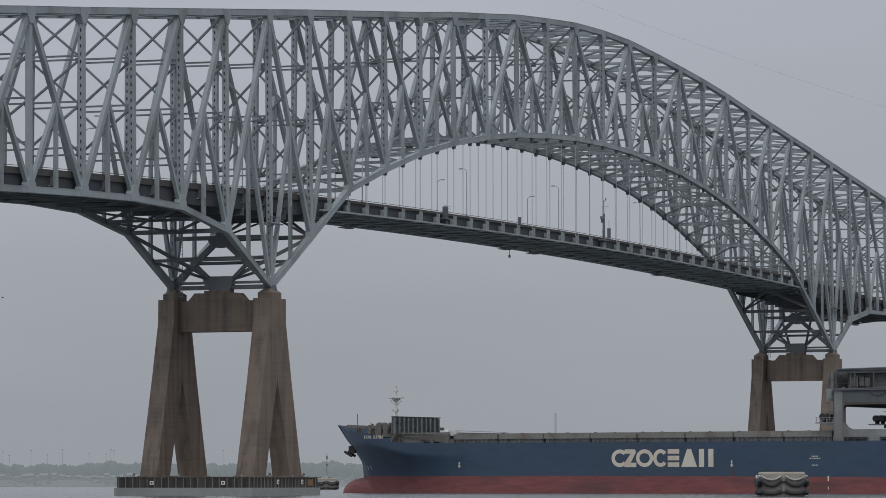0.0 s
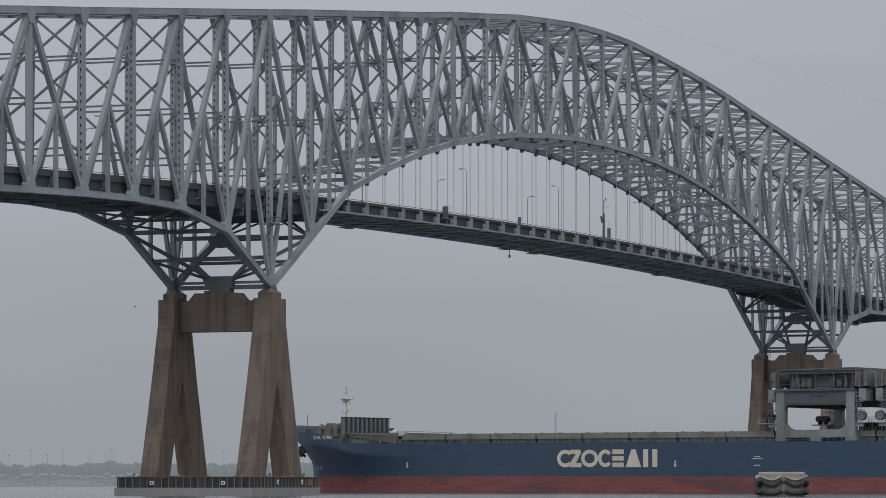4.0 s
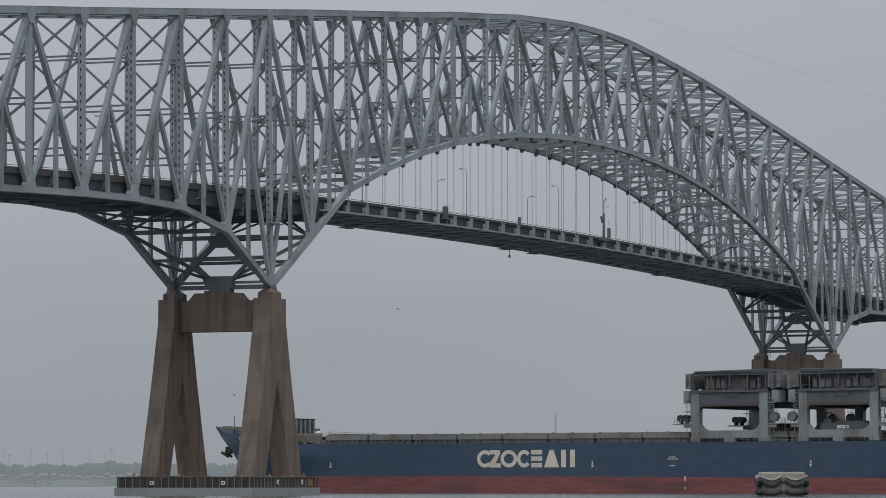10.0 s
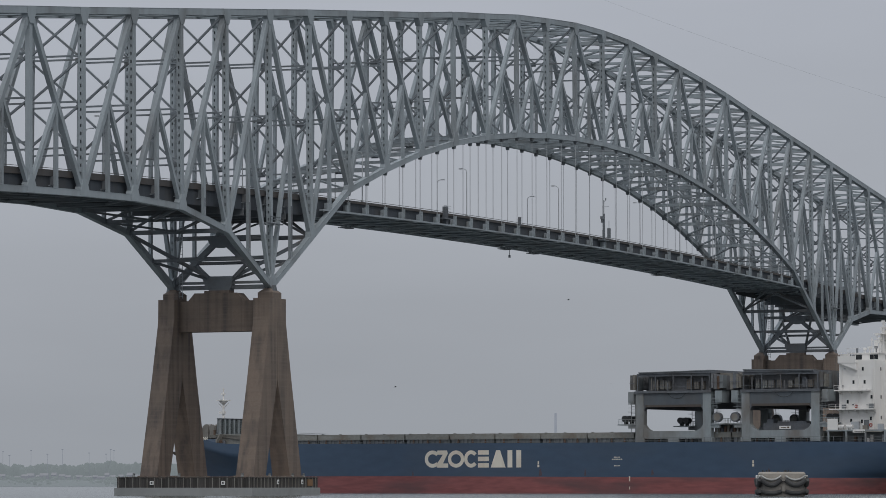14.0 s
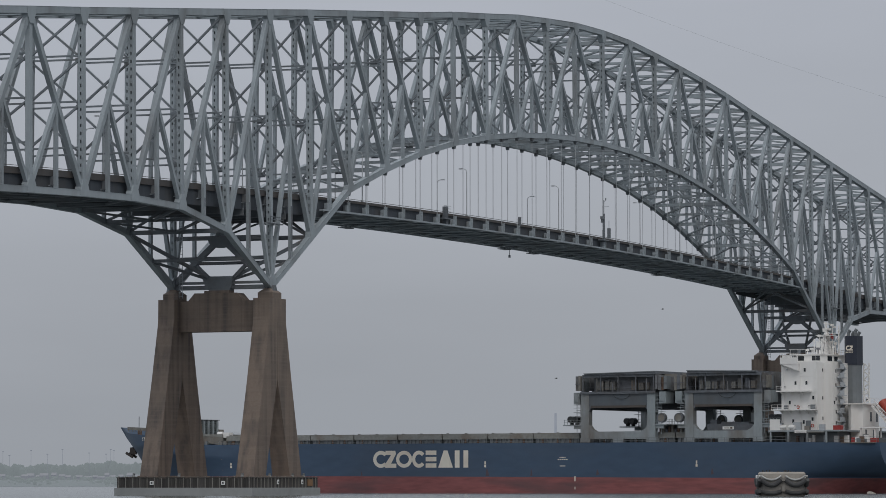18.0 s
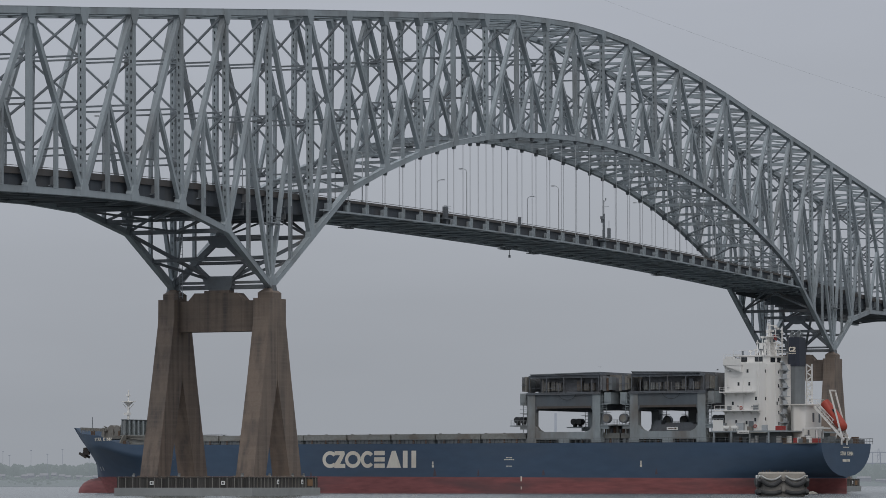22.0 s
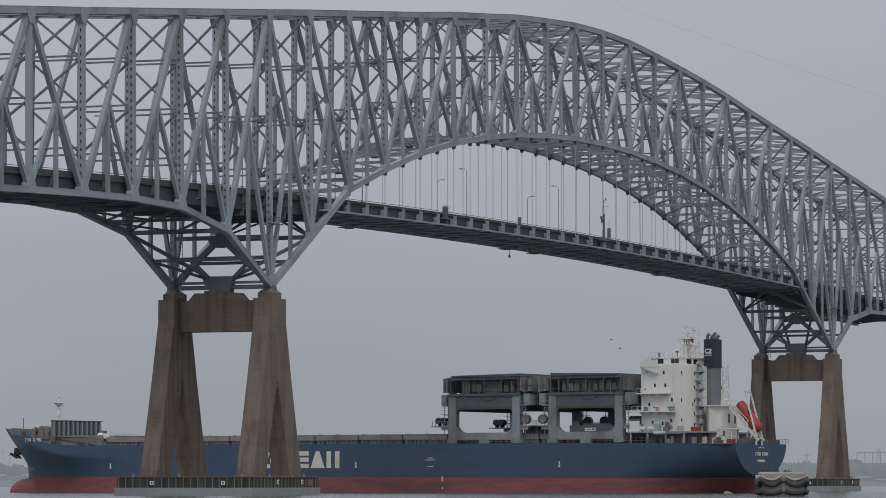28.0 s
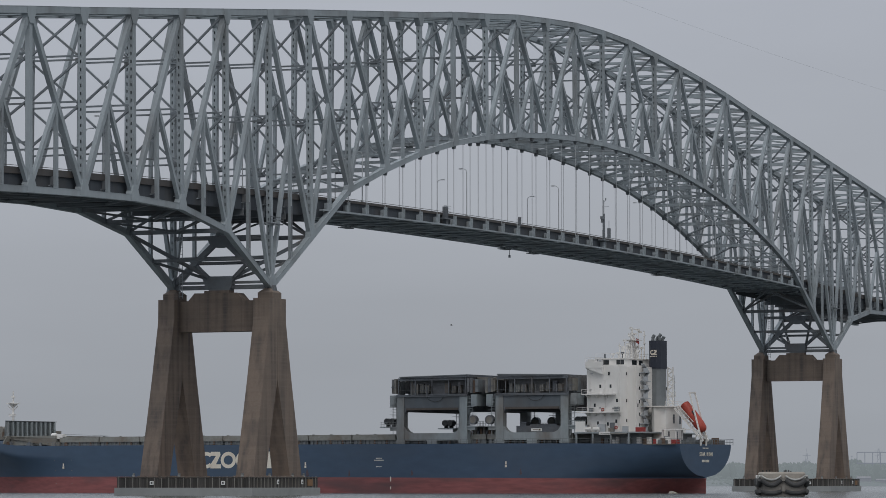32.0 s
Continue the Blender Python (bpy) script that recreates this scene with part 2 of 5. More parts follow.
def perforated(a, b, w=0.95, d=1.0):
    """A hollow riveted post whose two cover plates have a row of hand holes."""
    s = Shape()
    a, b = Vector(a), Vector(b)
    s.bar(a + Vector((0, -w / 2 + 0.05, 0)), b + Vector((0, -w / 2 + 0.05, 0)), 0.1, d, (1, 0, 0))
    s.bar(a + Vector((0, w / 2 - 0.05, 0)), b + Vector((0, w / 2 - 0.05, 0)), 0.1, d, (1, 0, 0))
    n = max(2, int((b - a).length / 1.32))
    for sx in (-1, 1):
        off = Vector((sx * (d / 2 - 0.04), 0, 0))
        for sy in (-1, 1):
            o = off + Vector((0, sy * (w / 2 - 0.2), 0))
            s.bar(a + o, b + o, 0.3, 0.05, (1, 0, 0))
        for k in range(n + 1):
            z0, z1 = max(0, (k - 0.3) / n), min(1, (k + 0.3) / n)
            s.bar(a.lerp(b, z0) + off, a.lerp(b, z1) + off, w - 0.68, 0.05, (1, 0, 0))
    return s


def channel_bar(a, b, w, h, up=(0, 0, 1)):
    """A solid bar with two flange lips, as rolled sections have."""
    a, b = Vector(a), Vector(b)
    s = Shape().bar(a, b, w * 0.93, h * 0.93, up)
    d = (b - a).normalized()
    side = d.cross(Vector(up))
    side = side.normalized() if side.length > 1e-3 else Vector((1, 0, 0))
    u = side.cross(d)
    for k in (-1, 1):
        o = u * (k * (h / 2 - 0.04))
        s.bar(a + o, b + o, w, 0.08, up)
    return s


bridge = thing("truss_bridge", "grey steel arched through-truss bridge on concrete piers over the water", "bridge")


def trusses():
    flips = {i: 1 for i in range(-3, 1)}  # 1: the diagonal rises towards the higher node number
    flips.update({1: -1, 2: -1, 3: -1, 4: -1, 5: 1, 6: -1, 7: 1, 8: -1, 9: 1, 10: -1, -4: -1, -5: 1, -6: -1})
    for i in range(11, 27):
        flips[i] = -flips.get(21 - i, 1)
    plain = {-5, 5, 7, 9, 11, 13, 15, 25}
    for side in (-1, 1):
        for i in range(FIRST, LAST + 1):
            t, b = top(i, side), low(i, side)
            if i in plain:
                part("vertical", channel_bar(b, t, 0.85, 1.0, (1, 0, 0)), STEEL, bridge)
            else:
                part("vertical", perforated(b, t), STEEL, bridge)
            for p, f, e in ((t, top, -1), (b, low, 1)):
                # the plate follows both chords and reaches out along the post
                back = (f(max(i - 1, FIRST), side) - p).normalized() * 1.55 if i > FIRST else Vector((-1.5, 0, 0))
                fore = (f(min(i + 1, LAST), side) - p).normalized() * 1.55 if i < LAST else Vector((1.5, 0, 0))
                edge, reach = 0.53 * e, 2.3 * e
                g = Shape().prism([(p.x + back.x, p.z + back.z - edge), (p.x, p.z - edge), (p.x + fore.x, p.z + fore.z - edge), (p.x + fore.x * 0.9, p.z + fore.z * 0.9 + edge * 1.5),
                                   (p.x + 0.6, p.z + reach), (p.x - 0.6, p.z + reach), (p.x + back.x * 0.9, p.z + back.z * 0.9 + edge * 1.5)], p.y - 0.6, p.y + 0.6)
                part("gusset_plate", g, STEEL, bridge)
            if i == LAST:
                continue
            t2, b2 = top(i + 1, side), low(i + 1, side)
            part("top_chord", channel_bar(t, t2, 1.15, 1.2), STEEL, bridge)
            part("bottom_chord", channel_bar(b, b2, 1.1, 1.12), STEEL, bridge)
            up = flips[i + 1] > 0
            lo, hi, foot = (b, t2, b2) if up else (b2, t, b)
            part("diagonal", channel_bar(lo, hi, 0.85, 0.95, (1, 0, 0)), STEEL, bridge)
            m = mid(lo, hi)
            part("sub_diagonal", channel_bar(m, foot, 0.7, 0.75, (1, 0, 0)), STEEL, bridge)
            part("sub_vertical", channel_bar(m, mid(b, b2), 0.6, 0.7, (1, 0, 0)), STEEL, bridge)


def bracing():
    """Frames across the bridge at each node, and the wind bracing in the planes of the chords."""
    for i in range(FIRST, LAST + 1):
        zt, zb = top(i, 1).z, mirrored(BOTTOM, i)
        floor = max(zb, deck_z(node_x(i)) + 7.0)
        tiers = 3 if zt - floor > 20 else 2
        zs = [zt - 0.2 + (floor - zt) * k / tiers for k in range(tiers + 1)]
        for k, z in enumerate(zs):
            if not k:
                part("sway_strut", channel_bar(place(i, -1, z), place(i, 1, z), 0.95, 0.95), STEEL, bridge)
                continue
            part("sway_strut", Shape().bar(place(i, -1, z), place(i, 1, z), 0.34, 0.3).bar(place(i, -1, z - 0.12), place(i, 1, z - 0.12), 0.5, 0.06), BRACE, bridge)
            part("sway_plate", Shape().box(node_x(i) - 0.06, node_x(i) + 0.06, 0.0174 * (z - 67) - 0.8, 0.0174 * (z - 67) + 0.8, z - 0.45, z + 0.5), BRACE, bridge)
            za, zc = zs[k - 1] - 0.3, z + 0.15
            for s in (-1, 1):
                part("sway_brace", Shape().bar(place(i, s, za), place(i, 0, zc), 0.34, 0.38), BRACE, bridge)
        if i < LAST:
            half = lambda f, s: mid(f(i, s), f(i + 1, s))
            for f, w in ((top, 0.62), (low, 0.5)):
                if f is low and i in (-1, 0, 19, 20):
                    continue
                # low bracing near the piers takes the copy with shade in its colour
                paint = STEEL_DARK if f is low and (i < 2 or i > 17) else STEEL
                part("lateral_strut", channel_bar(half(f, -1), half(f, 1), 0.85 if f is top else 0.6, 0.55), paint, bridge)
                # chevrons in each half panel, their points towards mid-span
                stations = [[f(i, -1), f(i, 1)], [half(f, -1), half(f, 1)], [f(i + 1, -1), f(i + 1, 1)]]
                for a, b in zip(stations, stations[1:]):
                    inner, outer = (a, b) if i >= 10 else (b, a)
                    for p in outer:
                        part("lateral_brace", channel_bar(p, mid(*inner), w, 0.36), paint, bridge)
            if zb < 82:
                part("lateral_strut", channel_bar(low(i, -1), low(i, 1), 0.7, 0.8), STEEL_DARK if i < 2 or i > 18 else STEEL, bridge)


def pier_frames():
    """The braced steel shoes between deck and piers."""
    for i, s in ((0, 1), (20, -1)):
        x = node_x(i)
        c = lambda y, z: Vector((x, y + 0.0174 * (z - 67), z))
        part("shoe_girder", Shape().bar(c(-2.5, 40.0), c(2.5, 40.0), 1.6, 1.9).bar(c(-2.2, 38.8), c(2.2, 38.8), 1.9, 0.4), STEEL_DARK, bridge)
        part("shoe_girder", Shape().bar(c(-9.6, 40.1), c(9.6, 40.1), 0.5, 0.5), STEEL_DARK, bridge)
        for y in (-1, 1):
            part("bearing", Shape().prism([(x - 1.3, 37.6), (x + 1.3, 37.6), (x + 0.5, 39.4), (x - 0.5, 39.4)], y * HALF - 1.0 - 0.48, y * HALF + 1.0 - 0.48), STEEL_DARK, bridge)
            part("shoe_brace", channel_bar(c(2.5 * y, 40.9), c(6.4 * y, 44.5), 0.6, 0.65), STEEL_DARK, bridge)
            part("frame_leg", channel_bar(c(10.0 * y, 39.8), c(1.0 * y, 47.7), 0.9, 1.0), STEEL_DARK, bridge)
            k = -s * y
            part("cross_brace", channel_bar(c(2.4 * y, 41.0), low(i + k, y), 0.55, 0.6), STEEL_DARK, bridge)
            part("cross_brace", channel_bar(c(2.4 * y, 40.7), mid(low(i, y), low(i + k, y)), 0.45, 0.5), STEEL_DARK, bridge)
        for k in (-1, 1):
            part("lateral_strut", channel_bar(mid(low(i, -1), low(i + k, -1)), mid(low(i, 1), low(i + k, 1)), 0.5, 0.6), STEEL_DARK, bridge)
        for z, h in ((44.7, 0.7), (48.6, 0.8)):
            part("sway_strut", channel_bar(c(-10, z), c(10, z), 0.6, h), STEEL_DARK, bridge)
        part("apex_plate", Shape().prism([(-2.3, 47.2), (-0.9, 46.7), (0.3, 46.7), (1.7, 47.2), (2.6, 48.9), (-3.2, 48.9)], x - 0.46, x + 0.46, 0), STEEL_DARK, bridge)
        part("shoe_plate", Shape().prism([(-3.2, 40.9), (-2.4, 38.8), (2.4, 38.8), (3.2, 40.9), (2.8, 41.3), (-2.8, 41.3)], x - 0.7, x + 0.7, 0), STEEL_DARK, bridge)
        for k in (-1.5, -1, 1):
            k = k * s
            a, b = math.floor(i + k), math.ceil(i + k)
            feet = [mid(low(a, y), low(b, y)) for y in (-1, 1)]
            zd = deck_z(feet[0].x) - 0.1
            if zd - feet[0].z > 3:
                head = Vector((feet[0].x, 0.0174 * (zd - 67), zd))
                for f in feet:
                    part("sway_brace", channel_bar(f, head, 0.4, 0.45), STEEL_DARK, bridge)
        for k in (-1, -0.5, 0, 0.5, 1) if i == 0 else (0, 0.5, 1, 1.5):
            # deep cross girders over the pier, added to fill the deck's dark, shaded underside
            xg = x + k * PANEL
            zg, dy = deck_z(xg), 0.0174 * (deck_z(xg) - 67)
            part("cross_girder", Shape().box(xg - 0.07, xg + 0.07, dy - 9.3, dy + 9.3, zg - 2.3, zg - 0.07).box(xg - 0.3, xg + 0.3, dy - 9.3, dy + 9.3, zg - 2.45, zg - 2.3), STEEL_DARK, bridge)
        post = place(i, -1, 51.0)
        part("post_platform", Shape().box(post.x - 2.2, post.x + 3.4, post.y - 1.3, post.y - 0.55, 50.9, 51.1).box(post.x - 2.2, post.x + 3.4, post.y + 0.55, post.y + 1.3, 50.9, 51.1), STEEL_DARK, bridge)
        rail = Shape()
        for dx in (-2.2, -0.3, 1.6, 3.4):
            rail.box(post.x + dx - 0.05, post.x + dx + 0.05, post.y - 1.3, post.y - 1.2, 51.1, 52.3)
        for z in (51.7, 52.2):
            rail.box(post.x - 2.25, post.x + 3.45, post.y - 1.3, post.y - 1.2, z, z + 0.1)
        part("platform_rail", rail, STEEL_DARK, bridge)
        lad = Shape()
        for dy in (7.0, 7.7):
            lad.bar((x - 1.5, dy, 37.2), (x - 1.5, dy, 56), 0.08, 0.08)
        for k in range(28):
            lad.box(x - 1.54, x - 1.46, 7.0, 7.7, 37.6 + k * 0.66, 37.68 + k * 0.66)
        part("ladder", lad, STEEL, bridge)


def deck():
    x0, x1 = node_x(FIRST), node_x(LAST)
    steps = 64
    xs = [x0 + (x1 - x0) * k / steps for k in range(steps + 1)]

    def ribbon(y0, y1, dz0, dz1):
        s = Shape()
        s.loft([[(x, y + 0.0174 * (deck_z(x) - 67), deck_z(x) + dz) for y, dz in ((y0, dz0), (y1, dz0), (y1, dz1), (y0, dz1))] for x in xs])
        return s

    part("road_surface", ribbon(-8.97, 8.97, 1.76, 1.82), ASPHALT, bridge, "dark asphalt road surface")
    part("deck_slab", ribbon(-8.97, 8.97, 1.5, 1.755), SLAB, bridge, "grey concrete deck slab")
    full = xs
    for a, b, foot in ((x0, 20.0, 1.5), (20.0, 20 * PANEL - 20.0, 2.1), (20 * PANEL - 20.0, x1, 1.5)):
        xs = [a + (b - a) * k / 32 for k in range(33)]
        for y in (-9.2, 9.2):
            part("parapet", ribbon(y - 0.22, y + 0.22, foot, 2.62), PARAPET, bridge, "stained concrete parapet")
            if foot > 2:
                # added sheet, coloured as the shade behind the kerb
                part("kerb_shade_plate", ribbon(y * 0.978 - 0.05, y * 0.978 + 0.05, 1.5, 2.1), FASCIA_DARK, bridge, "dark plate coloured as the shaded kerb recess")
    xs = full
    for y in (-9.2, 9.2):
        part("guard_rail", ribbon(y - 0.06, y + 0.06, 2.86, 2.94), PARAPET, bridge)
    part("median_barrier", ribbon(-0.3, 0.3, 1.8, 2.6), PARAPET, bridge)
    for y in (-8.4, -6, -3.6, -1.2, 1.2, 3.6, 6, 8.4):
        # outer pair coloured as the shaded recess, inner ones in the lightened steel
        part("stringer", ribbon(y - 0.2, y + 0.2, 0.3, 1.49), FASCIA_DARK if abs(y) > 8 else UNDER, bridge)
    xs = [24 + (20 * PANEL - 48) * k / 40 for k in range(41)]
    for y in (-10.0, 10.0):
        part("edge_flange", ribbon(y - 0.4, y + 0.4, -0.16, 0.16), STEEL, bridge, "pale steel flange along the deck edge")
    for a, b in ((x0, 27.0), (27.0, 20 * PANEL - 27.0), (20 * PANEL - 27.0, x1)):
        xs = [a + (b - a) * k / 24 for k in range(25)]
        for y in (-9.0, 9.0):
            # added sheet that closes the gaps, with underdeck shade in its colour
            part("fascia_shade_plate", ribbon(y - 0.06, y + 0.06, 0.1 if a == 27.0 else -1.3, 1.48), FASCIA_DARK, bridge, "stained plate coloured as the shade under the deck")
    for i in range(FIRST * 2, LAST * 2 + 1):
        x = node_x(i / 2) if i % 2 == 0 else (node_x((i - 1) / 2) + node_x((i + 1) / 2)) / 2
        z, dy = deck_z(x), 0.0174 * (deck_z(x) - 67)
        # side-span beams have the trusses' shade in their paint, main-span ones are lightened
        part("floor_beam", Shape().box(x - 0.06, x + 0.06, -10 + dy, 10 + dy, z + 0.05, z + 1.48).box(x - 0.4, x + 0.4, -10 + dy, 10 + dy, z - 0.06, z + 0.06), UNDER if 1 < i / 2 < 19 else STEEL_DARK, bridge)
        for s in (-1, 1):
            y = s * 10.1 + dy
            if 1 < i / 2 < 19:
                # narrow edge plate, and a wide one added to imitate the beam's lit web
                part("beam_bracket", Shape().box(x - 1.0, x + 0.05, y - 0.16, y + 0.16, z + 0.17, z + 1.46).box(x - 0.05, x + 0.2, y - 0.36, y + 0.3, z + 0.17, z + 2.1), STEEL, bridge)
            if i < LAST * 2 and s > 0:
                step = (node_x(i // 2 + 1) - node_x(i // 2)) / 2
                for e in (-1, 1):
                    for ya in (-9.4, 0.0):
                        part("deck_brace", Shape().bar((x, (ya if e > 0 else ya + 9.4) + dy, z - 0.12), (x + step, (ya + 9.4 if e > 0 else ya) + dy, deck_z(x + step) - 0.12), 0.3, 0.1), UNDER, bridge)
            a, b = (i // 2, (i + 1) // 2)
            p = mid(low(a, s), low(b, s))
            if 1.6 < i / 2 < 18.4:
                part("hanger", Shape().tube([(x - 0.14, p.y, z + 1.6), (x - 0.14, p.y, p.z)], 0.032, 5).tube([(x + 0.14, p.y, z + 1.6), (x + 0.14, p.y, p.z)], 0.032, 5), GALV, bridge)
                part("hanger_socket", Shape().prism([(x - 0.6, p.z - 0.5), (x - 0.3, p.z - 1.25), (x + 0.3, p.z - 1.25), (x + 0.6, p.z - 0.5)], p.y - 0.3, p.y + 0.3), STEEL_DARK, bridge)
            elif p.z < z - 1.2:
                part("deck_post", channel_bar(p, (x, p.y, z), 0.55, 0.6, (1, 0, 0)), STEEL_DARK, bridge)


def deck_fittings():
    def dz(x):
        return deck_z(x) + 2.6

    lamps = [(100.3 + 54.9 * k, -9.2) for k in range(-4, 7)] + [(127.8 + 54.9 * k, 9.2) for k in range(-4, 7)]
    for x, y in lamps:
        if not node_x(FIRST) < x < node_x(LAST) or (y > 0 and 230 < x < 245):
            continue
        d = 0.0174 * (deck_z(x) - 67)
        s = -1 if y > 0 else 1
        z = dz(x)
        lamp = thing("street_lamp", "slender grey street lamp with a bent arm on the bridge parapet", "street lamp", "bridge lamps", at=pose(x, y + d, z))
        part("pole", Shape().tube([(0, 0, 0), (0, 0, 9.4)], 0.13, 8, 0.09).box(-0.25, 0.25, -0.2, 0.2, 0, 0.3), GALV, lamp)
        part("arm", Shape().tube([(0, 0, 9.4), (0, 0.15 * s, 9.85), (0, 0.5 * s, 10.12), (0, 1.1 * s, 10.2)], 0.08, 6), GALV, lamp)
        part("lantern", Shape().box(-0.2, 0.2, min(1.0 * s, 1.75 * s), max(1.0 * s, 1.75 * s), 10.08, 10.28), GALV, lamp)
    box = thing("signal_cabinet", "grey equipment cabinet with railing on the deck edge", "cabinet", at=pose(86.0, -10.0, deck_z(86.0) + 0.2))
    part("cabinet", Shape().box(0.5, 1.5, -0.45, 0.45, 0.0, 3.7), CRANE_DARK, box)
    rail = Shape()
    for k in range(4):
        rail.box(-1.6 + 0.7 * k, -1.54 + 0.7 * k, -0.8, -0.74, 1.2, 3.8)
    for z in (2.6, 3.2, 3.74):
        rail.box(-1.6, 2.0, -0.8, -0.74, z, z + 0.06)
    part("railing", rail, STEEL_DARK, box)
    part("platform", Shape().box(-1.7, 2.0, -1.0, 0.2, 1.0, 1.2), STEEL_DARK, box)
    solo("control_box", Shape().box(129.8, 130.4, -10.0, -9.5, 59.0, 60.9), CRANE_DARK, "small dark control box on the parapet", "box")
    m = thing("antenna_mast", "dark weather mast with aerials on the bridge deck edge", "mast", at=pose(183.0, -10.1, 58.6))
    part("mast_pole", Shape().tube([(0, 0, 0), (0, 0, 6.6)], 0.32, 8, 0.24).tube([(0, 0, 6.6), (0, 0, 9.8)], 0.09, 6), STEEL_DARK, m)
    part("aerial", Shape().bar((-0.2, 0, 8.2), (3.2, 0, 8.5), 0.08, 0.08).bar((0, 0, 9.3), (1.4, 0, 9.9), 0.07, 0.07).bar((1.3, 0, 9.9), (1.3, 0, 10.4), 0.2, 0.2), STEEL_DARK, m)
    part("sensor_box", Shape().box(-1.7, -0.3, -0.3, 0.3, 5.2, 5.9).box(-1.5, -1.1, -0.2, 0.2, 4.4, 5.2), STEEL_DARK, m)
    part("platform", Shape().box(-3.0, 1.0, -0.9, 0.4, 0.2, 0.45).box(-2.9, -2.8, -0.8, -0.7, 0.4, 2.6).box(-1.6, -1.5, -0.8, -0.7, 0.4, 2.6).box(-2.9, -1.5, -0.8, -0.7, 2.4, 2.5).box(-2.9, -1.5, -0.8, -0.7, 1.6, 1.7), STEEL_DARK, m)
    part("whip_aerial", Shape().tube([(3.4, 0, 1), (3.4, 0, 5.2)], 0.06, 5).box(3.0, 3.8, -0.3, 0.3, 1.0, 3.4), STEEL_DARK, m)
    for x in (78, 167.5, 185.5, 273.5):
        g = thing("inspection_platform", "small dark platform slung under the bridge deck", "platform", "under-deck platforms", at=pose(x, 8.8, deck_z(x) - 0.62))
        part("floor", Shape().box(-2.3, 2.3, -0.8, 0.8, 0, 0.16), STEEL_DARK, g)
        part("hangers", Shape().box(-2.2, -2.05, -0.1, 0.1, 0.14, 0.6).box(2.05, 2.2, -0.1, 0.1, 0.14, 0.6).box(-0.1, 0.1, -0.1, 0.1, 0.14, 0.6), STEEL_DARK, g)
    solo("pendant_light", Shape().tube([(171.2, 9.0, 57.2), (171.2, 9.0, 55.2)], 0.07, 6).box(171.0, 171.4, 8.8, 9.2, 54.7, 55.3), STEEL_DARK, "small navigation light hanging under the deck", "lamp")


trusses()
bracing()
deck_fittings()
pier_frames()
deck()


# ---------------------------------------------------------------- piers
def pier(x, spread):
    p = thing("bridge_pier", "stained brown concrete pier with two split legs standing in water", "pier", "bridge piers", at=pose(x, 0, 0))
    for s in (-1, 1):
        y = s * 9.95 - 0.6 + (spread if s > 0 else 0)

        def ring(z, a, b, w):
            return [(a, y - w / 2, z), (b, y - w / 2, z), (b, y + w / 2, z), (a, y + w / 2, z)]

        for k in (-1, 1):
            # each leg splits into a front and a rear shaft
            rows = []
            for z, out, inn, w in ((3.4, 10.6, 5.3, 3.6), (14.0, 8.0, 2.3, 3.45), (21.6, 6.15, 0.05, 3.38), (33.5, 3.5, 0.0, 3.3)):
                a, b = sorted((k * out, k * inn))
                rows.append(ring(z, a, b, w))
            part("leg_shaft", Shape().loft(rows), CONCRETE, p)
        part("leg_head", Shape().loft([ring(32.4, -3.72, 3.72, 3.33), ring(33.4, -3.58, 3.58, 3.42), ring(36.9, -3.58, 3.58, 3.42)]), CONCRETE, p)
        part("plinth", Shape().box(-11.0, 11.0, y - 2.1, y + 2.1, 3.5, 3.7), CONCRETE, p)
        part("bearing_pedestal", Shape().loft([ring(36.9, -1.9, 1.9, 3.1), ring(38.0, -1.9, 1.9, 3.1), ring(38.9, -0.8, 0.8, 1.1)]), CONCRETE, p)
    part("cross_wall", Shape().prism([(-8.2, 30.8), (8.2, 30.8), (8.2, 36.6), (5.8, 36.6), (4.4, 38.1), (-4.4, 38.1), (-5.8, 36.6), (-8.2, 36.6)], -1.6, 1.6, 0), CONCRETE, p)
    for yy in (-5.6, -2.0, 2.0, 5.6):
        part("pilaster", Shape().box(-1.66, 1.66, yy - 0.45, yy + 0.45, 30.85, 36.6 if abs(yy) > 4 else 38.0), CONCRETE, p)
    part("shoe_block", Shape().box(-1.1, 1.1, -2.6, 2.6, 38.1, 38.6), CONCRETE, p)
    part("fender_wale", Shape().box(-14.3, 14.3, -13.5, 13.5, 1.45, 2.95), PLANK, p)
    part("footing", Shape().box(-12.4, 12.4, -13, 13, -2, 3.5), CONCRETE, p)
    part("fender_base", Shape().box(-15.0, 15.0, -14.2, 14.2, -1.5, 1.45), CONCRETE_GREY, p, "pale concrete base of the fender")
    r = random.Random(int(x) + 5)
    boards = [Shape().box(-0.19, 0.19, -0.14, 0.14, 0, 1.75 + h).mesh("plank", PLANK) for h in (0, 0.06, 0.14)]
    for k in range(65):
        for s in (-1, 1):
            for m in (pose(-14.4 + 0.45 * k, s * 13.7, 1.45), pose(s * 14.5, -13.4 + 0.418 * k, 1.45, 0, 0, 90)):
                b = new("plank", r.choice(boards))
                b.parent, b.matrix_basis = p, m
    for s in (-1, 1):
        part("coping", Shape().box(-14.75, 14.75, s * 13.7 - 0.28, s * 13.7 + 0.28, 3.3, 3.4), PLANK, p)
        part("coping", Shape().box(s * 14.5 - 0.28, s * 14.5 + 0.28, -13.4, 13.4, 3.3, 3.4), PLANK, p)
        for k in range(19):
            d = -13.5 + 1.5 * k
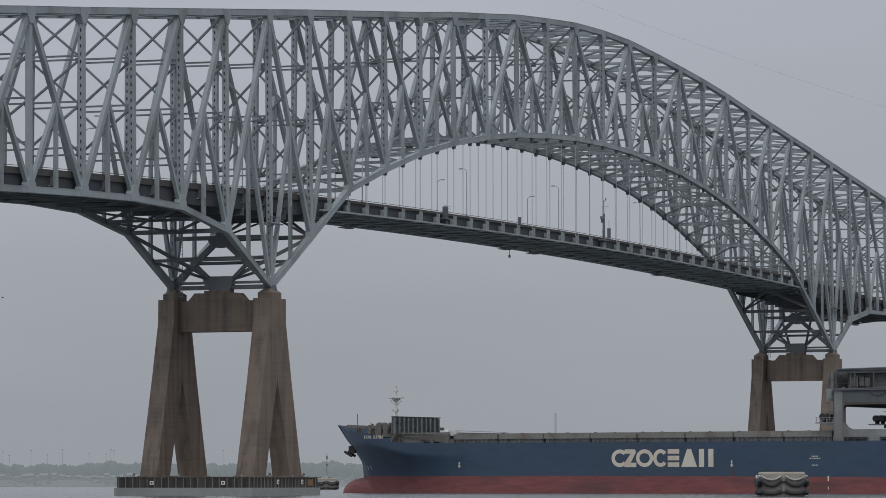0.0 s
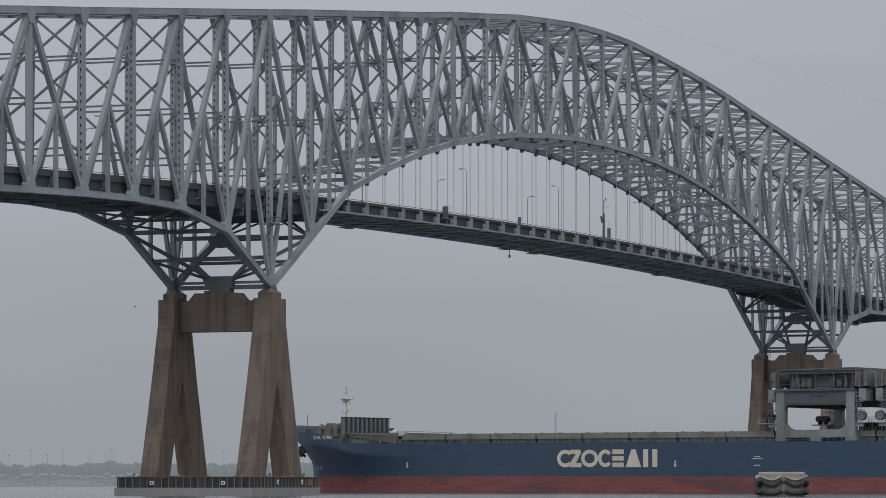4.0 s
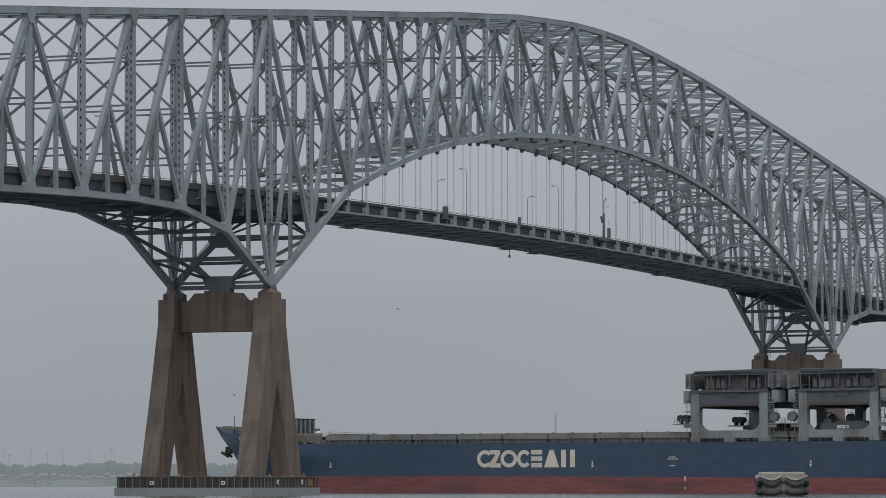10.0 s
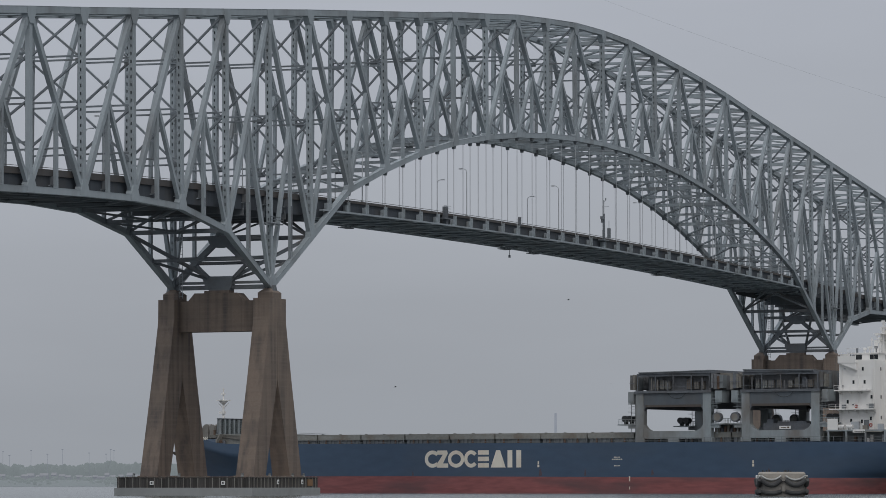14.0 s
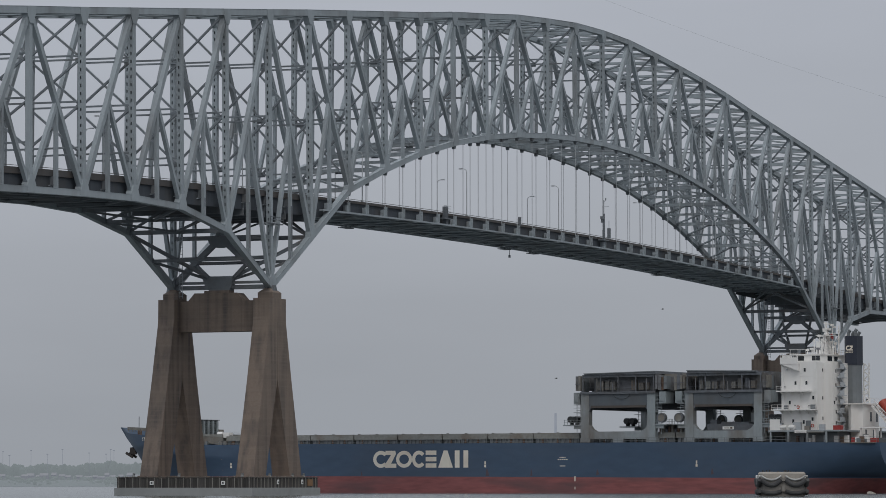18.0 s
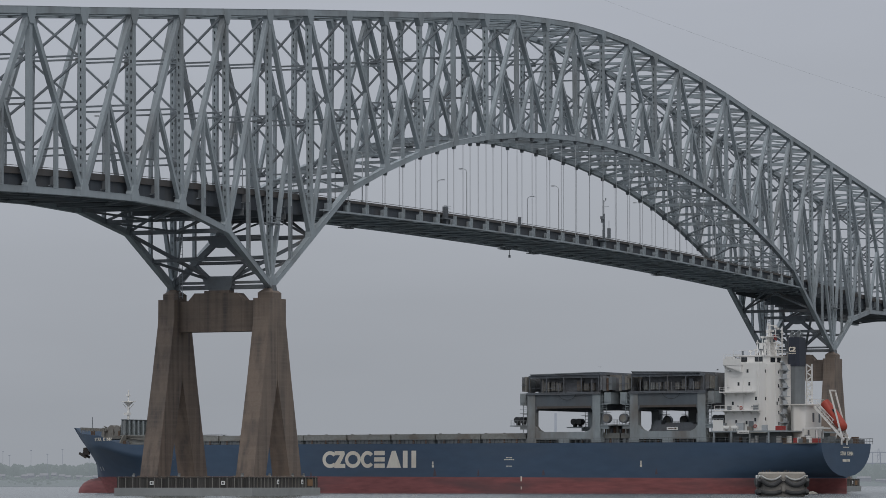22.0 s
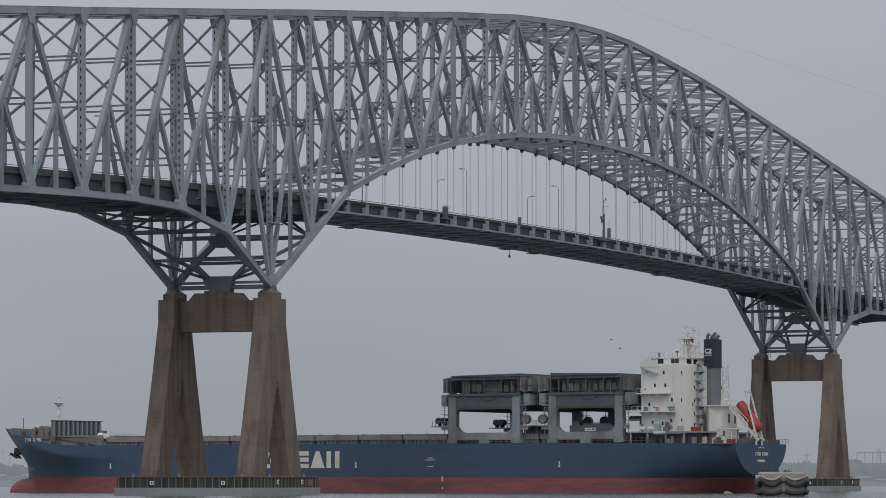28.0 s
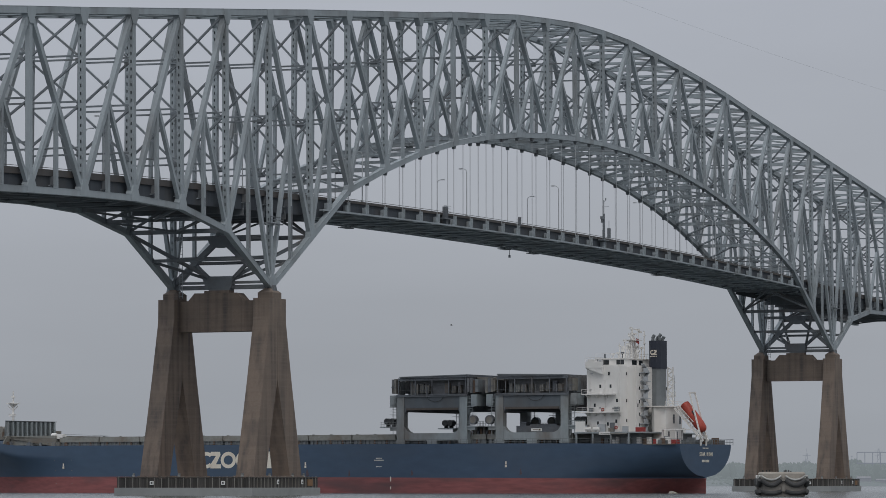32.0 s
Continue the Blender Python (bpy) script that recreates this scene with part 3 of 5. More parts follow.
            for box in ((d - 0.07, d + 0.07, s * 13.9 - 0.06, s * 13.9 + 0.06), (s * 14.7 - 0.06, s * 14.7 + 0.06, d - 0.07, d + 0.07)):
                part("fender_post", Shape().box(*box, 1.45, 3.55), BOAT_GREY, p)
    for yy in (6.5, -8.2):
        sign = part("sign", Shape().box(-14.85, -14.7, yy - 0.38, yy + 0.38, 2.0, 2.7), SIGN_WHITE, p, "small white sign")
        part("sign_mark", Shape().box(-14.88, -14.84, yy - 0.17, yy + 0.17, 2.2, 2.5), RUBBER, sign)
    for xx in (-3.3, 7.4):
        sign = part("sign", Shape().box(xx - 0.36, xx + 0.36, -14.0, -13.87, 2.1, 2.95), SIGN_WHITE, p, "small white sign")
        part("sign_mark", Shape().box(xx - 0.15, xx + 0.15, -14.03, -13.99, 2.3, 2.6), RUBBER, sign)
    part("sign", Shape().box(9.9, 12.0, -14.0, -13.87, 1.8, 3.0), SIGN_ORANGE, p, "faded orange sign board")
    for xx, yy in ((-12.5, -11), (-12.5, 2), (-12.5, 11.5), (-4, -12.5), (6, -12.5), (11, -12.5)):
        part("mooring_bollard", Shape().tube([(xx, yy, 3.5), (xx, yy, 3.8), (xx + 0.2, yy, 4.0)], 0.28, 8), CONCRETE_GREY, p)
    return p


pier(0, 0.0)
pier(20 * PANEL, 0.9)


# ---------------------------------------------------------------- water and far shore
def water_material():
    m = bpy.data.materials.new("river_water")
    m.use_nodes = True
    n, l = m.node_tree.nodes, m.node_tree.links
    b = n["Principled BSDF"]
    b.inputs["Base Color"].default_value = (0.125, 0.14, 0.14, 1)
    b.inputs["Roughness"].default_value, b.inputs["IOR"].default_value = 0.16, 1.33
    co = n.new("ShaderNodeTexCoord")
    hs = []
    for scale, amount in ((0.12, 1.2), (0.5, 0.5), (2.0, 0.15)):
        t = n.new("ShaderNodeTexNoise")
        t.inputs["Scale"].default_value, t.inputs["Detail"].default_value = scale, 4
        l.new(co.outputs["Object"], t.inputs["Vector"])
        s = n.new("ShaderNodeMath")
        s.operation = "MULTIPLY"
        s.inputs[1].default_value = amount
        l.new(t.outputs["Fac"], s.inputs[0])
        hs.append(s)
    first, add = n.new("ShaderNodeMath"), n.new("ShaderNodeMath")
    l.new(hs[0].outputs[0], first.inputs[0])
    l.new(hs[1].outputs[0], first.inputs[1])
    l.new(first.outputs[0], add.inputs[0])
    l.new(hs[2].outputs[0], add.inputs[1])
    bp = n.new("ShaderNodeBump")
    bp.inputs["Strength"].default_value, bp.inputs["Distance"].default_value = 0.85, 0.6
    l.new(add.outputs[0], bp.inputs["Height"])
    l.new(bp.outputs[0], b.inputs["Normal"])
    return m


WATER = water_material()
sheet = Shape()
N_RIM = 64
sheet.v = [(EYE[0], EYE[1], 0.0)] + [(EYE[0] + 4800 * math.cos(2 * math.pi * k / N_RIM), EYE[1] + 4800 * math.sin(2 * math.pi * k / N_RIM), 0.0) for k in range(N_RIM)]
sheet.f = [(0, 1 + k, 1 + (k + 1) % N_RIM) for k in range(N_RIM)]
solo("water", sheet, WATER, "calm grey river water under an overcast sky", "water", kind="structure")


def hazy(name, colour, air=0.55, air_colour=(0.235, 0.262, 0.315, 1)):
    """Far-bank backdrop, three kilometres off: haze painted in as a faint sky-coloured glow."""
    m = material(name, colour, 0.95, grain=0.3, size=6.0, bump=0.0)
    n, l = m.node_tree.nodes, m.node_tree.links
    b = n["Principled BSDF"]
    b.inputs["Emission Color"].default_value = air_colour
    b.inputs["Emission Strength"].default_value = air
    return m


# Each carries its haze as emission; the last numbers set strength and tint.
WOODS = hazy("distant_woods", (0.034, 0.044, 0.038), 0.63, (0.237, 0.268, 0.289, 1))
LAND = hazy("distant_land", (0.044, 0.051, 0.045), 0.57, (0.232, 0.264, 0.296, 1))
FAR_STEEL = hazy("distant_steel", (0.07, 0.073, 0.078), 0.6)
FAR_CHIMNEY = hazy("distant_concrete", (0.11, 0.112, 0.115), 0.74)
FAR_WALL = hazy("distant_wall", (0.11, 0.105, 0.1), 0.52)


def far(angle, dist, z=0.0):
    """A place at that many degrees to the right of the line of sight and that far away."""
    a = YAW - radians(angle)
    return Vector((EYE[0] + dist * math.cos(a), EYE[1] + dist * math.sin(a), z))


def shore():
    r = random.Random(4)
    land = Shape()
    rows = []
    for k in range(72):
        a = -9 + 0.25 * k
        d = 2880 + 25 * math.sin(k * 1.3) + 15 * math.sin(k * 0.37)
        rows.append([tuple(far(a, dd, z)) for dd, z in ((d, -1), (d, 0.3), (d + 60, 3.6), (d + 150, 5.4), (4300, 8), (4300, -1))])
    land.loft(rows)
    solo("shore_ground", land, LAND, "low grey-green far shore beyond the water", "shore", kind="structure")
    woods = Shape()

    def clump(a, d, z0, h, w):
        c = far(a, d)
        rings = []
        for t, s in ((0.0, 0.6), (0.25, 0.95), (0.5, 1.0), (0.75, 0.9), (0.93, 0.6), (1.0, 0.25)):
            rings.append([(c.x + w * s * math.cos(q) * r.uniform(0.7, 1.2), c.y + w * s * math.sin(q) * r.uniform(0.7, 1.2), z0 + h * t * r.uniform(0.93, 1.06)) for q in (0, 0.9, 1.8, 2.7, 3.6, 4.5, 5.4)])
        woods.loft(rings)

    for k in range(4200):
        a = r.uniform(-8.6, 8.6)
        crest = 14.8 + 1.2 * math.sin(a * 2.3) + 1.0 * math.sin(a * 7.1 + 1) + 0.7 * math.sin(a * 17)
        clump(a, r.uniform(3120, 3420), 4.5, max(4, crest * r.uniform(0.72, 1.03)), r.uniform(2.0, 4.6))
    for k in range(1700):
        a = r.uniform(-8.6, 8.6)
        d = r.uniform(2900, 3050)
        clump(a, d, 0.3 + (d - 2900) * 0.034, r.uniform(1.4, 4.0), r.uniform(0.9, 2.6))
    for k in range(800):
        a = r.uniform(4.6, 8.6)
        clump(a, r.uniform(2930, 3060), 1.0, r.uniform(7.0, 16.5), r.uniform(2.2, 5.0))
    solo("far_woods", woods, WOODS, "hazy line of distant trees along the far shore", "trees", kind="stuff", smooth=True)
    u = Vector((math.sin(YAW), -math.cos(YAW), 0))

    def shed(a, d, z, w, h, name, label):
        c = far(a, d)
        p, q = c - u * w / 2, c + u * w / 2
        f = u.cross(Vector((0, 0, 1)))
        s = Shape().bar((p.x, p.y, z + h / 2), (q.x, q.y, z + h / 2), 9, h)
        s.loft([[tuple(e - f * 5 + Vector((0, 0, z + h))), tuple(e + f * 5 + Vector((0, 0, z + h))), tuple(e + Vector((0, 0, z + h * 1.45)))] for e in (p, q)])
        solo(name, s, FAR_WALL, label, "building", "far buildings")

    for k in range(26):
        a = -6.85 + 0.105 * k + r.uniform(-0.04, 0.04)
        shed(a, r.uniform(3040, 3090), 4.6, r.uniform(3, 7), r.uniform(2.4, 4.8), "house", "small pale house on the hazy far shore")
    for a, w, h, z in ((5.02, 12, 2.6, 9), (5.75, 8, 2.6, 7), (6.48, 11, 3.2, 9), (6.75, 9, 2.6, 8), (7.1, 14, 3, 7)):
        shed(a, 2915, z - 6, w, h, "warehouse", "pale low building among trees on the far shore")
    for a, h in ((-6.78, 29), (-6.68, 26), (-6.35, 30), (-6.1, 27), (-5.87, 31), (-5.46, 28), (-5.2, 27), (-5.13, 31), (-5.08, 30), (-3.4, 30), (6.3, 25)):
        c = far(a, 3130)
        s = Shape().tube([(c.x, c.y, 5), (c.x, c.y, h)], 0.2, 6, 0.13).bar(tuple(c - u * 0.8 + Vector((0, 0, h))), tuple(c + u * 0.8 + Vector((0, 0, h))), 0.5, 0.6)
        solo("light_mast", s, FAR_STEEL, "slender hazy light mast on the far shore", "mast", "far masts")
    for a, h in ((5.61, 27.5), (6.71, 31)):
        c = far(a, 3100)
        s = Shape()
        for e in (-1, 1):
            s.bar(tuple(c + u * 2.6 * e + Vector((0, 0, 4))), tuple(c + u * 0.4 * e + Vector((0, 0, h))), 0.28, 0.28)
        for k in range(6):
            z = 8 + k * 4
            w = 2.6 - 2.2 * (z - 4) / (h - 4)
            s.bar(tuple(c - u * w + Vector((0, 0, z))), tuple(c + u * w * 0.8 + Vector((0, 0, z + 3.6))), 0.2, 0.2)
        for z in (h - 2, h - 6):
            s.bar(tuple(c - u * 3.4 + Vector((0, 0, z))), tuple(c + u * 3.4 + Vector((0, 0, z))), 0.28, 0.28)
        solo("power_pylon", s, FAR_STEEL, "hazy lattice power pylon beyond the trees", "pylon", "far pylons")
    c = far(1.742, 4100)
    s = Shape().tube([(c.x, c.y, 2), (c.x, c.y, 62)], 1.8, 10, 1.4).tube([(c.x, c.y, 62), (c.x, c.y, 80)], 1.45, 10, 1.3)
    solo("tall_chimney", s, FAR_CHIMNEY, "pale slender chimney fading into the haze", "chimney")
    # the steel trestle on the far bank
    t = thing("pipe_trestle", "hazy elevated steel trestle among trees on the far bank", "trestle")
    o = far(6.38, 3060)
    q = o + u * 62
    part("girder", Shape().bar((o.x, o.y, 27.6), (q.x, q.y, 27.6), 1.2, 0.7), FAR_STEEL, t)
    part("girder", Shape().bar((o.x, o.y, 18.6), (q.x, q.y, 18.6), 1.2, 0.9), FAR_STEEL, t)
    for k in range(9):
        g = o + u * (k * 6.45)
        part("post", Shape().bar((g.x, g.y, 1), (g.x, g.y, 27.4), 0.5, 0.5), FAR_STEEL, t)


shore()


# ---------------------------------------------------------------- dolphins in the water
CAP = material("tan_concrete", (0.33, 0.3, 0.265), 0.9, grain=0.2, size=0.7, stain=(0.17, 0.16, 0.15), stain_amount=0.6)
HOSE = material("worn_grey_rubber", (0.05, 0.05, 0.052), 0.8, grain=0.4, size=0.4, stain=(0.12, 0.12, 0.117), stain_amount=0.5)
OLD_HOSE = material("bleached_hose", (0.46, 0.46, 0.45), 0.8, grain=0.25, size=0.4, stain=(0.2, 0.19, 0.18), stain_amount=0.8)
CELL = material("stained_concrete", (0.2, 0.186, 0.17), 0.85, grain=0.4, size=0.5, stain=(0.1, 0.096, 0.09), stain_amount=0.6)


def dolphin(m, posts):
    d = thing("fender_dolphin", "grey concrete mooring dolphin hung with sagging black rubber fenders", "dolphin", "dolphins", at=m @ Matrix.Scale(0.96, 4))
    body = Shape()
    n = 28
    rings = []
    for z, g in ((-1.5, 0.0), (4.0, 0.0), (4.3, -0.25)):
        ring = []
        for k in range(n):
            a = 2 * math.pi * k / n
            c, s = math.cos(a), math.sin(a)
            e = 0.42
            ring.append(((3.8 + g) * math.copysign(abs(c) ** e, c), (4.05 + g) * math.copysign(abs(s) ** e, s), z))
        rings.append(ring)
    low_rings = [[(x * 0.985, y * 0.985, z) for (x, y, _), z in zip(rings[0], [zz] * n)] for zz in (-1.5, 3.2)]
    part("dark_cell", body.loft(low_rings), CELL, d, "stained tan concrete cell", True)
    cap = Shape().loft([[(x, y, 3.1) for x, y, _ in rings[0]], rings[1], rings[2]])
    part("concrete_cap", cap, CAP, d, "tan weathered concrete cap", True)
    for side in ((0, -1), (1, 0), (0, 1), (-1, 0)):
        for half in (-1, 1):
            for row, z in enumerate((3.62, 2.95, 0.95)):
                pts = []
                for k in range(9):
                    t = k / 8
                    along = half * (0.35 + 3.5 * t) if half > 0 else half * (0.35 + 3.5 * (1 - t))
                    sag = (0.7, 0.95, 0.35)[row] * (1 - (2 * t - 1) ** 2)
                    out = 4.08 if side[0] == 0 else 3.85
                    pts.append((side[0] * out + side[1] * along, side[1] * (out + 0.05) + side[0] * along, z - sag))
                part("fender_hose", Shape().tube(pts, (0.17, 0.42, 0.36)[row], 10), HOSE if row else OLD_HOSE, d, "" if row else "pale weathered hose", True)
    for ax, ay in ((0, -1), (-1, 0), (0, 1), (1, 0)):
        for z0, z1, w in ((2.7, 3.3, 0.34), (0.9, 1.9, 0.3)):
            part("fender_bracket", Shape().box(ax * 3.9 - (0.3 if ax else w), ax * 3.9 + (0.3 if ax else w), ay * 4.1 - (0.3 if ay else w), ay * 4.1 + (0.3 if ay else w), z0, z1), CELL, d)
    r = random.Random(2)
    for k in range(9):
        x, y = r.uniform(-3.2, 3.2), r.uniform(-3.4, 3.4)
        part("bollard", Shape().tube([(x, y, 4.28), (x, y, 4.28 + r.uniform(0.15, 0.5))], 0.13, 6), RUBBER, d)
    if posts:
        part("beacon_mast", Shape().tube([(0.5, 0, 4.2), (0.5, 0, 13.5)], 0.12, 6).box(0.1, 0.9, -0.4, 0.4, 9.0, 9.6).box(0.2, 0.8, -0.3, 0.3, 11.4, 12.6), STEEL_DARK, d)
        part("day_mark", Shape().prism([(0.2, 4.4), (1.6, 4.4), (0.9, 6.2)], -0.1, 0.1), SIGN_WHITE, d, "white triangular day mark")
    return d


dolphin(pose(-30.18, -120.3, 0, 0, 0, 22), False)
dolphin(pose(582.7, 243.3, 0, 0, 0, 22), True)


# ---------------------------------------------------------------- the cargo ship (x forward, y to port)
ship = thing("cargo_ship", "dark blue open-hatch cargo ship with red waterline and two gantry cranes", "ship")
STEM = ((-3, 97.0), (0, 97.2), (3.9, 97.6), (7, 97.9), (10, 100.1), (13, 102.8), (16.0, 105.0))
BEAM = 16.1


def lerp_table(table, v):
    if v <= table[0][0]:
        return table[0][1]
    for (a, p), (b, q) in zip(table, table[1:]):
        if v <= b:
            return p + (q - p) * (v - a) / (b - a)
    return table[-1][1]


def sheer(x):
    return lerp_table(((-104, 10.9), (-70, 11.2), (70, 11.4), (77, 11.6), (81, 12.1), (84.5, 13.3), (87, 13.8), (92, 14.1), (97, 14.5), (99.8, 15.6), (105, 16.0)), x)


def breadth(x, z):
    """Half the ship's width at a place along it and a height."""
    xs = lerp_table(STEM, z)
    if x > 55:
        # plating stands upright over the knuckle and flares in under it
        zk = lerp_table(((55, 8.0), (67.8, 8.4), (76, 8.9), (83, 10.5), (86.6, 11.1), (104, 11.2)), x)

        def outline(start, end, power):
            return BEAM * (1 - min(1.0, max(0.0, (x - start) / (end - start))) ** power)

        over = outline(77, lerp_table(STEM, max(z, zk)), 2.3)
        under = outline(55, 97.3, 1.75)
        u = min(1.0, max(0.0, z / zk))
        side = over if z >= zk else under + (over - under) * (0.25 * u + 0.75 * u ** 2.2)
        return max(0.06, side * min(1.0, max(0.0, (xs - x) / 3.5)) ** 0.5)
    if x < -74:
        s = min(1.0, (-74 - x) / 30.3)
        if z >= 3.15:
            end = 12.7 * math.sqrt(max(0.0004, 1 - (max(0, 11 - z) / 7.4) ** 2))
        else:
            s, end = min(1.0, (-74 - x) / (25.58 + 1.5 * max(z, -3))), 0.08
        return BEAM * (1 - s ** 2.2) + end * s ** 2.2
    return BEAM


def boot_line(x):
    """The red paint's upper edge, lower towards the stern."""
    return 3.9 - 0.6 * min(1.0, max(0.0, (30 - x) / 120))


def hull_skin(z_rows, name, mat, label):
    xs = [-104.3, -103, -101, -98, -95, -92, -88, -84, -80, -76, -60, -30, 0, 30, 52, 58, 63, 68, 72, 74, 76, 78, 80, 82, 83, 84, 85.5, 87, 88.5, 90, 91.2, 92.5, 93.8, 95, 96, 97, 98, 99, 100, 100.8, 101.5, 103, 104.0, 105.0]
    rings = []
    for x in xs:
        port = []
        for kind, z in z_rows:
            zz = z if kind == "abs" else boot_line(x) + (z if kind == "boot" else (sheer(x) - boot_line(x)) * z)
            xx = min(x, lerp_table(STEM, zz))
            port.append((xx, breadth(xx, zz), zz))
        rings.append(port + [(a, -b, c) for a, b, c in reversed(port)])
    skin = Shape().loft(rings, False)
    skin.f.append(tuple(range(len(rings[0]) - 1, -1, -1)))
    return part(name, skin, mat, ship, label, True)


hull_skin([("rel", 1.0), ("rel", 0.92), ("rel", 0.85), ("rel", 0.78), ("rel", 0.72), ("rel", 0.66), ("rel", 0.6), ("rel", 0.54), ("rel", 0.46), ("rel", 0.38), ("rel", 0.29), ("rel", 0.2), ("rel", 0.1), ("rel", 0.04), ("boot", 0)], "hull", HULL, "dark blue painted hull")
hull_skin([("boot", 0), ("boot", -0.1), ("abs", 2.7), ("abs", 1.5), ("abs", 0), ("abs", -2.5)], "boot_topping", BOOT, "faded red underwater paint")


ANCHOR = material("rusty_anchor_iron", (0.06, 0.05, 0.045), 0.85, grain=0.4, size=0.4, stain=(0.11, 0.07, 0.05), stain_amount=0.7)
STREAK = material("hull_rust_stain", (0.095, 0.072, 0.085), 0.8, grain=0.35, size=0.4)


def ship_hull_details():
    # bulbous bow
    bulb = Shape()
    rings = []
    for x, r, zc in ((92, 3.6, -0.2), (97, 3.75, 0.0), (99.5, 3.3, 0.1), (101.4, 2.5, 0.1), (102.6, 1.6, -0.1), (103.2, 0.5, -0.3)):
        rings.append([(x, 0.8 * r * math.cos(a), zc + r * math.sin(a)) for a in [2 * math.pi * k / 14 for k in range(14)]])
    part("bulbous_bow", bulb.loft(rings), BOOT, ship, "red bulbous bow", True)
    part("rudder", Shape().prism([(-100.5, -2), (-96.5, -2), (-96.0, 3.0), (-100.8, 3.0)], -0.4, 0.4), BOOT, ship)
    part("main_deck", Shape().prism([(-103.5, -13.8), (-80, -15.7), (66, -15.7), (80, -12.5), (84, -11), (84, 11), (80, 12.5), (66, 15.7), (-80, 15.7), (-103.5, 13.8)], 10.75, 10.95, 2), DECK_PAINT, ship, "tan painted main deck")
    part("forecastle_deck", Shape().prism([(80, -12.0), (88, -8.0), (94, -4.4), (99, -0.8), (99, 0.8), (94, 4.4), (88, 8.0), (80, 12.0)], 13.0, 13.25, 2), DECK_PAINT, ship)
    for s in (-1, 1):
        part("forecastle_side", Shape().prism([(66, 11.2), (84, 13.8), (84, 13.3), (80, 13.2), (66, 13.3)], s * 12.2 - 0.1, s * 12.2 + 0.1), DECK_PAINT, ship)
        rail = Shape()
        for k in range(98):
            x = 66 - k * 1.55
            rail.box(x - 0.03, x + 0.03, s * 15.8 - 0.03, s * 15.8 + 0.03, 11.0, 12.25)
        for z in (11.6, 12.2):
            rail.box(-85, 66, s * 15.8 - 0.03, s * 15.8 + 0.03, z, z + 0.07)
        part("side_rail", rail, GREY, ship)
        anchor = part("anchor", Shape().prism([(99.7, 11.0), (98.9, 11.1), (98.1, 10.5), (98.0, 9.3), (99.4, 9.3), (99.75, 9.9)], s * 3.0 - 0.3, s * 3.0 + 0.3), ANCHOR, ship, "rusty black anchor")
        part("fluke", Shape().bar((100.55, s * 3.0 - 0.7, 9.7), (98.5, s * 3.0 - 0.7, 8.65), 0.42, 0.55), ANCHOR, anchor)
        part("fluke", Shape().bar((100.55, s * 3.0 + 0.7, 9.7), (98.5, s * 3.0 + 0.7, 8.65), 0.42, 0.55), ANCHOR, anchor)
        part("crown", Shape().bar((99.3, s * 3.0 - 0.9, 9.1), (99.3, s * 3.0 + 0.9, 9.1), 0.45, 0.45), ANCHOR, anchor)
        for x, z in ((93.0, 5.9), (91.5, 5.9)):
            def skin(dx, dz, out):
                return (x + dx, s * (breadth(x + dx, z + dz) + out), z + dz)
            part("bow_mark", Shape().loft([[skin(a, b, o) for a, b in ((-0.2, -0.5), (0.2, -0.5), (0.26, 0.1), (0.1, 0.5), (-0.12, 0.45))] for o in (-0.1, 0.07)]), GALV, ship)
        for dx in (-2.6, 2.6):
            for z in (2.3, 3.7, 5.4, 7.9):
                part("push_mark", Shape().box(61.1 + dx - 0.12, 61.1 + dx + 0.12, min(s * (breadth(61.1 + dx, z) + 0.02), s * breadth(61.1, z) - s * 0.3), max(s * (breadth(61.1 + dx, z) + 0.02), s * breadth(61.1, z) - s * 0.3), z - 0.06, z + 0.06), COAMING, ship)
        # hull markings
        for x, z in ((61.1, 6.6), (-8.6, 6.6), (-62.2, 6.6)):
            y = s * (breadth(x, z) + 0.02)
            part("hull_mark", Shape().box(x - 0.17, x + 0.17, min(y, y - s * 0.3), max(y, y - s * 0.3), z - 0.1, z + 0.6).box(x - 0.24, x + 0.24, min(y, y - s * 0.3), max(y, y - s * 0.3), z - 0.75, z - 0.2), LETTER, ship)
        for x, z, w in ((-28.6, 7.9, 1.6), (-28.6, 7.45, 2.7), (-28.6, 6.0, 1.5)):
            y = s * (BEAM + 0.02)
            for k in range(5):
                a = x - w / 2 + k * w / 5
                part("writing_bar", Shape().box(a, a + w / 7, min(y, y - s * 0.1), max(y, y - s * 0.1), z, z + 0.2), LETTER, ship)
        for x, z, w, h in ((-9.1, 4.0, 0.5, 1.7), (-20.6, 4.0, 0.3, 1.6), (-37.5, 4.2, 0.4, 1.2), (24.5, 4.1, 0.3, 0.9), (-66.0, 4.3, 0.35, 1.3)):
            y0, y1 = sorted((s * (BEAM - 0.05), s * (BEAM + 0.012)))
            part("rust_streak", Shape().prism([(x - w, z), (x + w * 0.8, z - 0.2), (x + w * 0.5, z + h * 0.6), (x + w * 0.15, z + h), (x - w * 0.2, z + h * 0.8), (x - w * 0.7, z + h * 0.4)], y0, y1), STREAK, ship)
        y = s * (BEAM + 0.02)
        part("draught_marks", Shape().box(-31.95, -31.65, min(y, y - s * .1), max(y, y - s * .1), 2.7, 3.8).box(-31.9, -31.7, min(y, y - s * .1), max(y, y - s * .1), 0.9, 1.5), LETTER, ship)


def ring_shape(s, x, z, rx, rz, t, y0, y1, a0=0.0, a1=2 * math.pi, n=20):
    """A flat ring or arc of thickness t standing on the ship's side."""
